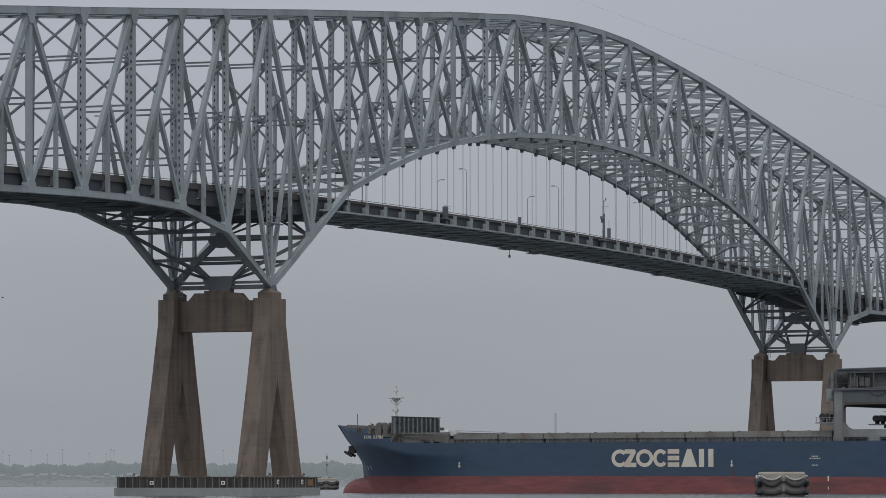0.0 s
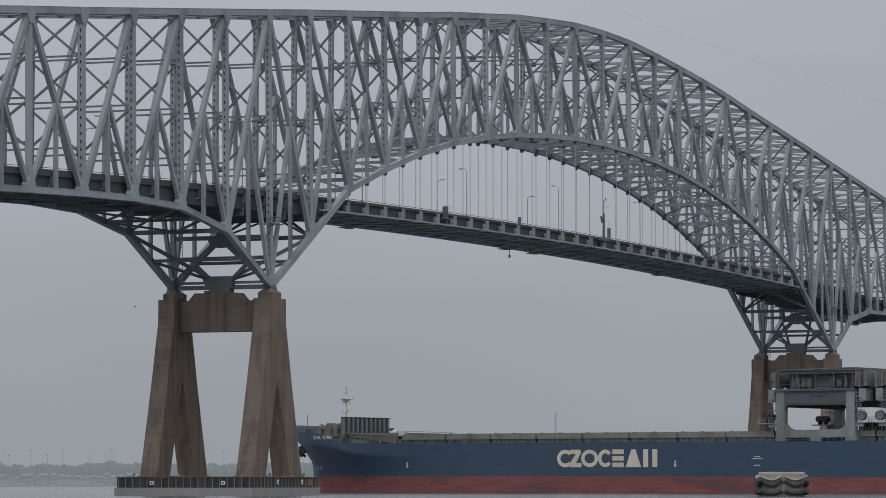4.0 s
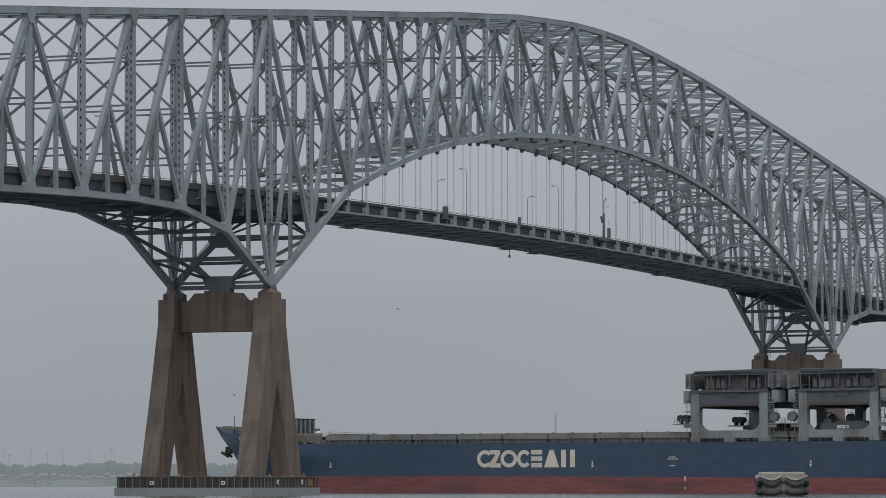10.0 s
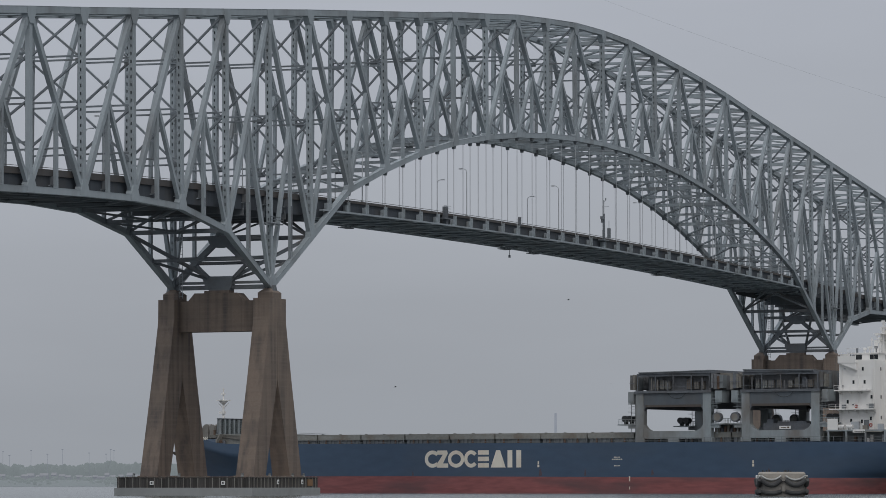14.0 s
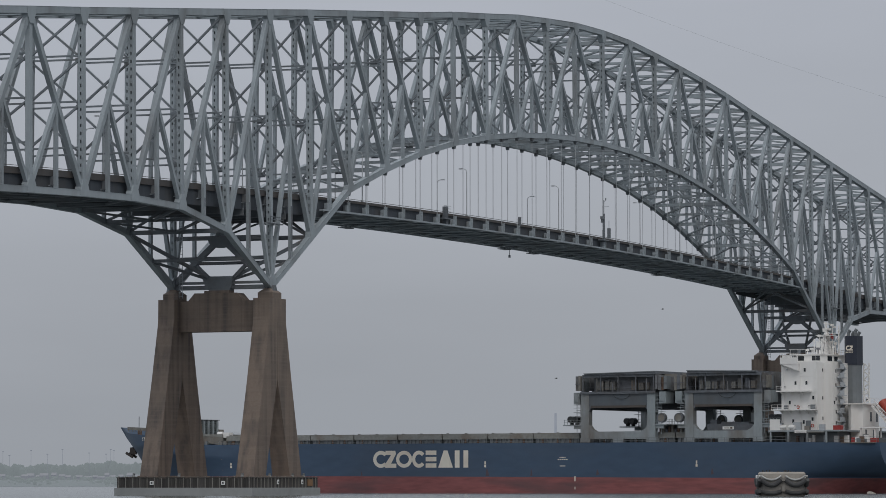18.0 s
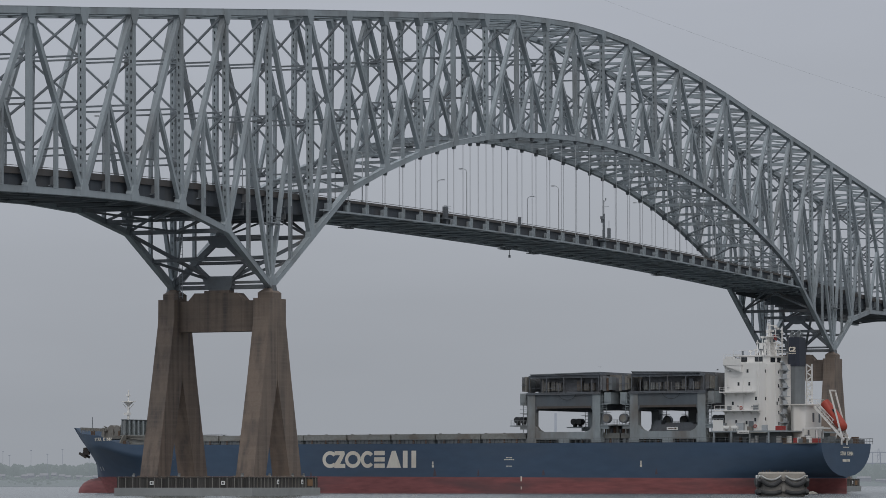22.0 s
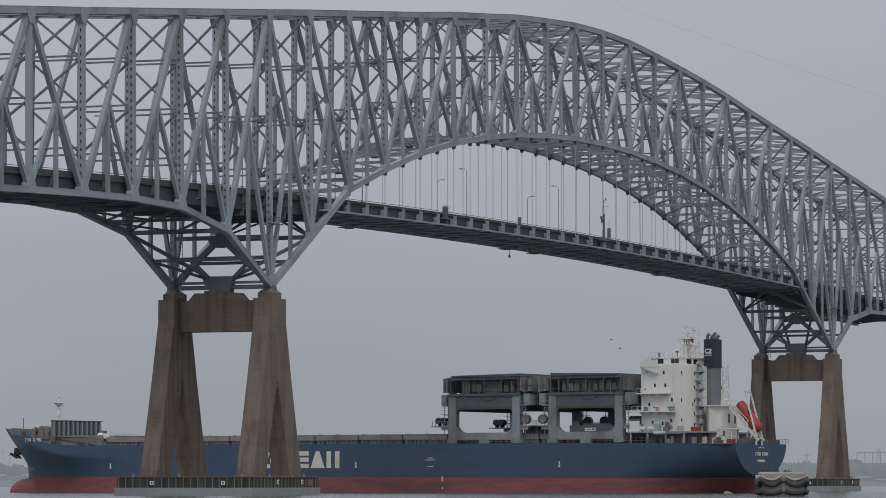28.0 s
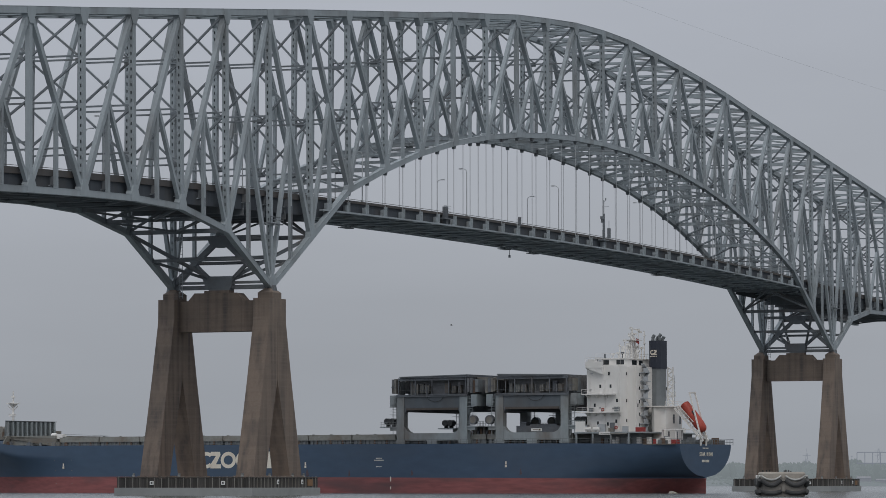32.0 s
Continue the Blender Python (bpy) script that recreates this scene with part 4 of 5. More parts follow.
    rings = []
    for k in range(n + 1):
        a = a0 + (a1 - a0) * k / n
        rings.append([(x + (rx - d) * math.cos(a), y, z + (rz - d) * math.sin(a)) for y, d in ((y0, 0), (y1, 0), (y1, t), (y0, t))])
    s.loft(rings)


def emblem():
    """The owner's mark on the side, as plain pale shapes."""
    for s in (-1, 1):
        y0, y1 = sorted((s * (BEAM - 0.1), s * (BEAM + 0.03)))
        z, h = 7.75, 3.9
        lo, hi = z - h / 2, z + h / 2
        fl = lambda x: x if s > 0 else 17.0 - x
        aft = (0.22, 1.78) if s < 0 else (-0.78, 0.78)
        g = Shape()
        ring_shape(g, fl(19.2), z, 2.1, h / 2, 0.85, y0, y1, aft[0] * math.pi, aft[1] * math.pi)
        part("emblem_arc", g, LETTER, ship)
        k = 1 if s > 0 else -1
        c = fl(16.55)
        d = -k
        part("emblem_block", Shape().prism([(c - 1.5 * d, lo), (c + 1.5 * d, lo), (c + 1.5 * d, lo + 0.95), (c + 0.1 * d, lo + 0.95), (c + 1.4 * d, hi - 0.7), (c + 1.2 * d, hi), (c - 1.4 * d, hi), (c - 1.4 * d, hi - 0.95), (c + 0.1 * d, hi - 0.95), (c - 1.5 * d, lo + 0.85)], y0, y1), LETTER, ship)
        g = Shape()
        ring_shape(g, fl(12.95), z, 2.15, h / 2, 0.85, y0, y1)
        part("emblem_ring", g, LETTER, ship)
        g = Shape()
        ring_shape(g, fl(8.95), z, 1.85, h / 2, 0.85, y0, y1, aft[0] * math.pi, aft[1] * math.pi)
        part("emblem_arc", g, LETTER, ship)
        a, b = sorted((fl(7.15), fl(4.3)))
        for zz in (lo, z - 0.5, hi - 1.0):
            part("emblem_bar", Shape().box(a, b, y0, y1, zz, zz + 1.0), LETTER, ship)
        c = fl(1.85)
        part("emblem_wedge", Shape().prism([(c - 1.95, lo), (c + 1.95, lo), (c + 0.5, hi), (c - 0.5, hi)], y0, y1), LETTER, ship)
        a, b = sorted((fl(-0.6), fl(-4.15)))
        part("emblem_post", Shape().box(a, a + 1.25, y0, y1, lo, hi), LETTER, ship)
        part("emblem_post", Shape().box(b - 1.25, b, y0, y1, lo, hi), LETTER, ship)


def letter_outline(char):
    """One character of the built-in font as a flat mesh of height about 0.7."""
    curve = bpy.data.curves.new("letter", "FONT")
    curve.body, curve.extrude, curve.resolution_u, curve.offset, curve.align_x = char, 0.02, 2, 0.025, "CENTER"
    ob = bpy.data.objects.new("letter", curve)
    scene.collection.objects.link(ob)
    deps = bpy.context.evaluated_depsgraph_get()
    me = bpy.data.meshes.new_from_object(ob.evaluated_get(deps))
    bpy.data.objects.remove(ob)
    bpy.data.curves.remove(curve)
    return me


def painted_name(text, step, scale, fold, label=""):
    """Letters laid on the plating; fold() turns a place along and up the line into one on the ship."""
    for k, char in enumerate(text):
        if char == " ":
            continue
        me = letter_outline(char)
        for v in me.vertices:
            v.co = fold(step * k + v.co.x * scale, v.co.y * scale, v.co.z)
        me.materials.append(LETTER)
        ob = new("letter", me)
        ob.parent = ship
        if label:
            ob["label"] = label


def ship_names():
    painted_name("STAR KINN", 0.74, 1.1, lambda u, v, w: (88.3 - u, breadth(88.3 - u, 12.5 + v) + 0.07 + w, 12.5 + v))
    painted_name("STAR KINN", 0.74, 1.1, lambda u, v, w: (82.4 + u, -breadth(82.4 + u, 12.5 + v) - 0.07 + w, 12.5 + v))
    painted_name("STAR KINN", 0.72, 1.15, lambda u, v, w: (-104.36 + w, 2.9 - u, 8.3 + v))
    for k in range(6):
        y = 1.75 - 0.62 * k
        part("writing_bar", Shape().box(-104.36, -104.2, y - 0.2, y + 0.2, 6.9, 7.45), LETTER, ship)
    for k in range(4):
        y = 1.3 - 0.75 * k
        part("writing_bar", Shape().box(-104.36, -104.2, y - 0.26, y + 0.26, 9.95, 10.15), LETTER, ship)


STAY = Shape().box(-0.06, 0.06, -0.16, 0.16, 0, 1.2).mesh("coaming_stay", GREY)
POST = Shape().box(-0.2, 0.2, -0.15, 0.15, 0, 0.95).box(-0.1, 0.1, -0.1, 0.1, 0.95, 1.3).mesh("lashing_post", RUST)
CLEAT = Shape().box(-0.25, 0.25, -0.2, 0.2, 0, 0.14).mesh("hatch_cleat", COAMING)


def hatches():
    edges = [64.5, 52.5, 40.5, 28.5, 16.5, 4.5, -7.5, -19.5, -31.5, -43.5, -55.5, -67.5, -78.0]
    for a, b in zip(edges, edges[1:]):
        a, b = a - 0.2, b + 0.2
        part("hatch_coaming", Shape().box(b + 0.2, a - 0.2, -12.85, 12.85, 10.95, 12.2), GREY, ship)
        part("hatch_cover", Shape().box(b, a, -13.2, 13.2, 12.2, 13.4).box(b + 0.5, a - 0.5, -12.6, 12.6, 13.4, 13.52), COAMING, ship, "pale grey steel hatch cover")
        n = int((a - b) / 1.1)
        for s in (-1, 1):
            for k in range(n):
                ob = new("coaming_stay", STAY)
                ob.parent, ob.matrix_basis = ship, pose(b + 0.6 + k * 1.1, s * 13.0, 11.0)
            for x in (a - 2.3, a - 6.1, a - 9.4):
                ob = new("lashing_post", POST)
                ob.parent, ob.matrix_basis = ship, pose(x, s * 13.35, 10.95)
            for x in (a - 0.9, (a + b) / 2):
                ob = new("hatch_cleat", CLEAT)
                ob.parent, ob.matrix_basis = ship, pose(x, s * 12.6, 13.5)


def forecastle():
    # ribbed cargo fence behind the forecastle
    part("breakwater", Shape().box(66.5, 82.4, -11.9, 11.9, 11.6, 13.9), COAMING, ship)
    part("forecastle_break", Shape().prism([(-15.0, 11.5), (15.0, 11.5), (14.4, 12.6), (13.2, 13.9), (-13.2, 13.9), (-14.4, 12.6)], 80.2, 80.4, 0), DECK_PAINT, ship)
    part("fence_panel", Shape().prism([(-10.6, 13.8), (10.4, 13.8), (10.1, 17.7), (-10.1, 17.7)], 83.0, 83.2, 0), GREY, ship, "grey ribbed breakwater wall")
    for k in range(11):
        y = 9.8 - k * 1.9
        part("fence_rib", Shape().box(82.4, 83.0, y - 0.16, y + 0.16, 13.9, 17.5).box(82.36, 82.44, y - 0.24, y + 0.24, 13.9, 17.5), CRANE, ship)
        if k < 10:
            part("fence_rib", Shape().box(82.7, 83.0, y - 1.0, y - 0.9, 13.9, 17.5), CRANE, ship)
            for j in range(6):
                z = 14.3 + 0.55 * j
                part("fence_bracket", Shape().prism([(82.45, z + 0.16), (83.0, z + 0.16), (83.0, z - 0.12)], y - 1.45, y - 0.4), CRANE, ship)
    part("fence_top", Shape().box(82.5, 83.25, -10.2, 10.2, 17.6, 17.76), CRANE_DARK, ship)
    for s in (-1, 1):
        g = Shape()
        for k in range(9):
            x = 85 + k * 1.5
            g.box(x - 0.05, x + 0.05, s * (breadth(x, 15) - 0.5) - 0.05, s * (breadth(x, 15) - 0.5) + 0.05, 14.7, 15.5)
        g.bar((84.5, s * (breadth(84.5, 15) - 0.5), 15.1), (97.5, s * (breadth(97.5, 15) - 0.4), 15.6), 0.08, 0.7)
        part("forecastle_rail", g, DECK_PAINT, ship)
    m = Shape().tube([(88.5, 0, 13.2), (88.5, 0, 22.2)], 0.36, 8, 0.26).tube([(88.5, 0, 22), (88.5, 0, 25.2)], 0.18, 6)
    m.bar((88.5, -1.5, 22.3), (88.5, 1.5, 22.3), 0.8, 0.2).bar((86.6, 0, 22.25), (90.4, 0, 22.25), 0.9, 0.2)
    m.box(88.1, 89.5, -0.5, 0.5, 19.0, 19.6).box(88.2, 88.9, -0.4, 0.4, 23.6, 24.0).bar((87.0, 0, 21.6), (88.5, 0, 20.3), 0.15, 0.15).bar((90.0, 0, 21.6), (88.5, 0, 20.3), 0.15, 0.15)
    m.tube([(88.5, 0, 21.2), (88.5, 0, 22.2)], 0.3, 10, 1.3)
    part("foremast", m, WHITE, ship, "white foremast with lamps")
    part("jackstaff", Shape().tube([(99.4, 0, 13.2), (99.4, 0, 18.6)], 0.09, 6), STEEL_DARK, ship)
    for x, y, s in ((90.5, 3, 1.0), (90.0, -3, 1.0), (87.4, 5, 0.8), (94.5, 1.5, 0.5), (86.4, -5, 0.8)):
        w = Shape().tube([(x, y - 1.3 * s, 15.4), (x, y + 1.3 * s, 15.4)], 1.1 * s, 10).box(x - 1.2 * s, x + 1.2 * s, y - 1.5 * s, y - 1.1 * s, 13.2, 15.7).box(x - 0.7 * s, x + 0.9 * s, y + 1.1 * s, y + 1.5 * s, 13.2, 15.9).tube([(x - 1.4 * s, y, 15.9), (x - 1.4 * s, y + 1.2, 16.2)], 0.3 * s, 8)
        part("windlass", w, BOAT_GREY if y > 0 else RUST, ship)
    part("bollards", Shape().tube([(97, 2.5, 13.2), (97, 2.5, 15.2)], 0.25, 8).tube([(98.2, 1.8, 13.2), (98.2, 1.8, 15.3)], 0.25, 8).tube([(86, 7.2, 13.2), (86, 7.2, 15.0)], 0.28, 8), RUST, ship)
    part("mooring_drum", Shape().box(64.9, 66.6, 9.6, 11.4, 13.1, 14.3).tube([(66.9, 11, 14.0), (68.2, 11, 14.0)], 0.5, 8), WHITE, ship)
    r = random.Random(21)
    for k in range(18):
        x, y = r.uniform(62, 80), r.uniform(12.3, 13.6)
        s = r.uniform(0.15, 0.6)
        zt = 11.5 + (x - 62) * 0.02 + r.uniform(0.1, 0.6)
        part("deck_fitting", Shape().box(x - s, x + s, y - 0.3, y + 0.3, 10.9, zt).box(x - s * 0.5, x + s * 0.5, y - 0.2, y + 0.2, zt, zt + 0.25), r.choice((RUST, GREY, CRANE_DARK, DECK_PAINT, BOAT_GREY, WHITE)), ship)
    part("gangway", Shape().bar((63, 12.5, 14.2), (50, 13.0, 13.7), 0.5, 0.14), GALV, ship)


FASCIA = material("blue_grey_crane_steel", (0.105, 0.122, 0.14), 0.65, grain=0.25, size=1.2, stain=(0.10, 0.095, 0.09), stain_amount=0.7, streak=(1, 1, 0.4), bump=0.08)
SOOT = material("sooty_machinery", (0.17, 0.175, 0.185), 0.8, grain=0.45, size=0.9, stain=(0.09, 0.08, 0.07), stain_amount=0.8, bump=0.2)


def crane(x0, x1, cab_forward):
    """One travelling gantry crane, x0 its forward and x1 its after end."""
    c = new("gantry_crane")
    c.parent = ship
    c["label"] = "grey portal gantry crane with dark machinery roof"
    tilt = -0.16 * cab_forward
    ra, rb = (x1 - 0.1, x0 - 0.9) if cab_forward > 0 else (x1 + 1.3, x0 - 0.6)
    lx = ((x0 - 1.95, x0), (x1, x1 + 1.95))
    for s in (-1, 1):
        y0, y1 = s * 14 - 0.8, s * 14 + 0.8
        for a, b in lx:
            part("leg", Shape().box(a, b, y0, y1, 12.2, 22.3).box(a - 0.25, b + 0.25, y0 - 0.1, y1 + 0.1, 11.3, 12.2), CRANE, c)
        sill = [(x1 + 1.9, 12.0), (x0 - 1.9, 12.0), (x0 - 1.9, 15.2), (x0 - 2.7, 14.2), (x0 - 3.7, 13.7), (x1 + 3.7, 13.7), (x1 + 2.7, 14.2), (x1 + 1.9, 15.2)]
        part("sill_beam", Shape().prism(sill, y0 + 0.1, y1 - 0.1), CRANE, c)
        part("bogie", Shape().box((x0 + x1) / 2 - 1.3, (x0 + x1) / 2 + 1.3, y0, y1, 11.0, 12.1), CRANE, c)
        head = [(x1 + 1.9, 22.2), (x0 - 1.9, 22.2), (x0 - 1.9, 18.0), (x0 - 2.3, 18.8), (x0 - 3.1, 19.2), (x1 + 3.1, 19.2), (x1 + 2.3, 18.8), (x1 + 1.9, 18.0)]
        part("head_beam", Shape().prism(head, y0 + 0.2, y1 - 0.2), CRANE_DARK, c)
        part("beam_band", Shape().box(x1 + 2.4, x0 - 2.4, y1 - 0.18, y1 - 0.08, 18.95, 19.45), BAND, c)
        part("fascia", Shape().box(x1 + 1.9, x0 - 1.9, y1 - 0.3, y1 - 0.1, 19.46, 22.2), FASCIA, c, "dark blue-grey fascia plate")
        part("fascia_rail", Shape().box(x1 - 0.2, x0 + 0.2, y1 - 0.1, y1 + 0.3, 22.0, 22.3), CRANE_DARK, c)
    for a in (x0 - 1.1, x1 + 1.1):
        part("cross_girder", Shape().box(a - 0.9, a + 0.9, -13.9, 13.9, 18.6, 22.2), CRANE_DARK, c)
    part("machinery_deck", Shape().box(x1 - 0.1, x0 + 0.1, -15.1, 15.1, 22.2, 22.5), CRANE_DARK, c)
    # open upper storey: posts, rails, machines and roof
    for s in (-1, 1):
        for k in range(5):
            x = x1 + 0.4 + (x0 - x1 - 0.8) * k / 4
            part("upper_post", Shape().box(x - 0.09, x + 0.09, s * 14.6 - 0.12, s * 14.6 + 0.12, 22.5, 26.2), CRANE_DARK, c)
        part("upper_rail", Shape().box(x1, x0, s * 14.9 - 0.05, s * 14.9 + 0.03, 23.4, 23.45), CRANE_DARK, c)
    part("machinery_house", Shape().box(x1 + 1.0, x0 - 2.2, -12.6, 12.6, 22.5, 26.3), SOOT, c, "sooty grey machinery house")
    r = random.Random(int(x0))
    x = x1 + 2.2
    while x < x0 - 3.2:
        w, hh = r.uniform(0.75, 1.35), r.uniform(1.5, 2.3)
        if abs(x + w / 2 - (x0 + x1) / 2 + 0.6) > 1.2:
            for y in (-13.2, 13.2):
                paint = r.choice((DECK_PAINT, BOAT_GREY, COAMING, CRANE_DARK))
                box = part("switch_cabinet", Shape().box(x, x + w, y - 0.35, y + 0.35, 22.9, 22.9 + hh), paint, c)
                face = y + math.copysign(0.36, y)
                bars = Shape()
                for f in (0.0, 0.48, 0.94):
                    bars.box(x + w * f, x + w * f + 0.07, face - 0.03, face + 0.03, 22.9, 22.9 + hh)
                for f in (0.3, 0.62, 0.97):
                    bars.box(x, x + w, face - 0.03, face + 0.03, 22.9 + hh * f - 0.05, 22.9 + hh * f)
                part("door_edges", bars, CRANE_DARK, box)
        x += w + r.uniform(0.15, 1.0)
    for s in (-1, 1):
        part("roof_beam", Shape().box(x1 + 0.2, x0 - 0.2, s * 14.5 - 0.15, s * 14.5 + 0.15, 25.7, 26.3), CRANE_DARK, c)
        part("hose_loop", Shape().tube([((x0 + x1) / 2 + 2.2 * math.cos(a) - 1, s * 14.95, 22.3 + 1.5 * math.sin(a)) for a in [math.pi + math.pi * k / 10 for k in range(11)]], 0.06, 6), RUBBER, c)
    for k in range(5):
        x = x1 + r.uniform(1, 18)
        part("roof_pipe", Shape().tube([(x, 14.3, 22.5), (x, 14.3, r.uniform(24, 26))], 0.12, 6), r.choice((CRANE_DARK, SOOT, BOAT_GREY)), c)
    part("roof", Shape().prism([(ra, 26.3), (rb, 26.3), (rb, 26.8 + tilt), (ra, 26.8 - tilt)], -15.0, 15.0), CRANE_DARK, c, "dark flat machinery roof")
    part("roof_edge", Shape().prism([(ra - 0.1, 26.6 - tilt), (rb + 0.1, 26.6 + tilt), (rb + 0.1, 26.8 + tilt), (ra - 0.1, 26.8 - tilt)], 15.0, 15.12), GREY, c)
    for e, x in ((1, x0), (-1, x1)):
        for s in (-1, 1):
            span = lambda p, q: (min(x + e * p, x + e * q), max(x + e * p, x + e * q))
            side = lambda p, q: (min(s * p, s * q), max(s * p, s * q))
            outer = e == cab_forward
            reach = 1.3 if outer else 3.0
            for k in range(6):
                ya = 2.0 + 2.2 * k
                if k == 5:
                    # narrow cabinets side by side on the open corner
                    a = 0.2
                    while a < reach - 0.2:
                        w = r.uniform(0.45, 0.8)
                        part("end_panel", Shape().box(*span(a, a + w), *side(ya, ya + 2.0 - r.uniform(0, 0.35)), 22.6 + r.uniform(0, 0.4), 26.3 - r.uniform(0, 0.8)), r.choice((BOAT_GREY, DECK_PAINT, SOOT, GREY, RUST, CRANE_DARK)), c)
                        part("panel_brace", Shape().box(*span(a, a + w), *side(14.95, 15.06), 24.2, 24.32), CRANE_DARK, c)
                        a += w + 0.08
                    continue
                part("end_panel", Shape().box(*span(0.2, reach - 0.25 * (k % 3)), *side(ya, ya + 2.0), 22.6 + 0.3 * (k % 2), 26.4 - 0.35 * ((k * 2) % 3)), (CRANE_DARK, SOOT, CRANE_DARK, SOOT, GREY)[k] if outer else (CRANE_DARK, BOAT_GREY, GREY, BOAT_GREY, SOOT)[k], c)
            part("winch_house", Shape().box(*span(0.5, 2.0) if outer else span(0.9, 2.6), *side(11.0, 14.6), 19.8, 22.4).box(*span(0.7, 1.8) if outer else span(1.1, 2.4), *side(14.5, 14.72), 20.2, 22.0), CRANE, c, "pale grey winch house")
            part("platform", Shape().box(*span(0, 4.6), *side(11.4, 14.8), 15.0, 15.25).box(*span(0, 2.0), *side(13.8, 14.6), 14.3, 15.0), CRANE, c)
            if outer:
                for d in (1.9, 3.3):
                    part("cable_drum", Shape().tube([(x + e * d, s * 12.2, 16.45), (x + e * d, s * 14.0, 16.45)], 0.72, 14).box(*span(d - 0.12, d + 0.12), *side(12.3, 13.9), 15.25, 16.0), RUBBER, c, "black cable drum", True)
                part("drum_cover", Shape().box(*span(1.3, 3.9), *side(12.4, 13.8), 16.5, 17.05), CRANE_DARK, c)
            else:
                reel = Shape().tube([(x + e * 1.6, s * 14.0, 16.6), (x + e * 1.6, s * 15.0, 16.6)], 0.8, 18)
                part("reel_face", reel, COAMING, c, "pale round cable reel", True)
                rim = Shape()
                ring_shape(rim, x + e * 1.6, 16.6, 1.05, 1.05, 0.27, *side(14.0, 15.05))
                part("reel_rim", rim, CRANE_DARK, c)
            rails = Shape()
            for k in range(6):
                rails.box(x + e * (0.3 + 0.8 * k) - 0.04, x + e * (0.3 + 0.8 * k) + 0.04, *side(14.7, 14.78), 15.2, 16.3)
            rails.box(*span(0, 4.5), *side(14.7, 14.78), 16.25, 16.33).box(*span(0, 4.5), *side(14.7, 14.78), 15.75, 15.81)
            part("platform_rail", rails, CRANE, c)
            lad = Shape()
            for k in range(9):
                lad.box(*span(0.3, 1.3), *side(14.3, 14.7), 15.4 + k * 0.75, 15.48 + k * 0.75)
            for d in (0.3, 1.25):
                lad.box(*span(d, d + 0.1), *side(14.3, 14.4), 13.0, 22.0)
            for zz in (17.9, 19.6):
                lad.box(*span(0, 1.9), *side(13.4, 14.9), zz, zz + 0.1).box(*span(0, 1.9), *side(14.85, 14.9), zz + 0.9, zz + 0.96)
            part("ladder", lad, CRANE, c)
    return c


def superstructure():
    h = new("deckhouse")
    h.parent = ship
    h["label"] = "white accommodation block with bridge wings"
    r0 = random.Random(11)
    part("house_wall", Shape().box(-90.0, -81.6, -7.4, 13.6, 13.6, 28.4), WHITE, h)
    part("house_wall", Shape().box(-85.0, -81.6, -13.6, -7.4, 13.6, 28.4), WHITE, h)
    part("house_wall", Shape().box(-92.2, -90.0, -4.0, 10.2, 13.6, 28.2), WHITE, h)
    part("lower_house", Shape().box(-94.5, -82.0, -12.6, 12.6, 10.95, 13.4), GREY, h)
    part("boat_deck", Shape().box(-96.6, -79.4, -15.4, 15.4, 13.3, 13.62), CRANE, h)
    part("deck_edge_plate", Shape().box(-88.4, -85.6, 15.4, 15.5, 13.0, 13.66), WHITE, h)
    for x in (-79.8, -84.0, -88.5, -93.0):
        for s in (-1, 1):
            part("pillar", Shape().box(x - 0.18, x + 0.18, s * 15.2 - 0.18, s * 15.2 + 0.18, 10.95, 13.3), CRANE, h)
    for z, a, b in ((18.0, -90.6, -80.0), (22.0, -89.0, -81.2)):
        for s in (-1, 1):
            part("walkway", Shape().box(a, b, min(s * 13.5, s * 15.4), max(s * 13.5, s * 15.4), z - 0.12, z + 0.12), WHITE, h)
            rl = Shape()
            for zz in (z + 0.55, z + 1.1):
                rl.box(a, b, s * 15.35 - 0.03, s * 15.35 + 0.03, zz - 0.03, zz + 0.03)
            for k in range(8):
                x = a + (b - a) * k / 7
                rl.box(x - 0.03, x + 0.03, s * 15.35 - 0.03, s * 15.35 + 0.03, z, z + 1.1)
            part("walkway_rail", rl, WHITE, h)
    # bridge wings with sloping undersides
    for s in (-1, 1):
        part("bridge_wing", Shape().prism([(s * 9, 28.1), (s * 12.2, 26.9), (s * 14.7, 27.9), (s * 14.7, 29.3), (s * 14.5, 29.3), (s * 14.5, 28.3), (s * 9, 28.4)], -86.0 if s > 0 else -84.0, -81.8, 0), WHITE, h)
        part("wing_bracket", Shape().prism([(-81.8, 27.9), (-86.0, 27.9), (-86.0, 26.4)], min(s * 13.6, s * 14.6), max(s * 13.6, s * 14.6)), WHITE, h)
        part("wing_house", Shape().box(-83.8, -82.2, s * 13.6 - 0.8, s * 13.6 + 0.8, 28.3, 29.8), WHITE, h)
    part("wheelhouse", Shape().prism([(-89.5, -6.5), (-84.0, -10.5), (-82.6, -8.5), (-82.6, 8.5), (-84.0, 10.5), (-89.5, 10.5)], 28.4, 29.95, 2), WHITE, h)
    part("wheelhouse_roof", Shape().box(-89.8, -82.2, -6.7, 10.8, 29.95, 30.15), WHITE, h)
    for x, w in ((-84.85, 0.7), (-87.9, 0.45), (-88.9, 0.45)):
        part("window", Shape().box(x - w, x + w, 10.49, 10.55, 28.7, 29.72), GLASS, h)
    for y, w in ((5.9, 1.1), (2.8, 0.9)):
        part("window", Shape().box(-89.56, -89.48, y - w, y + w, 28.7, 29.72), GLASS, h)
    for k in range(8):
        y = 7.7 - 2.2 * k
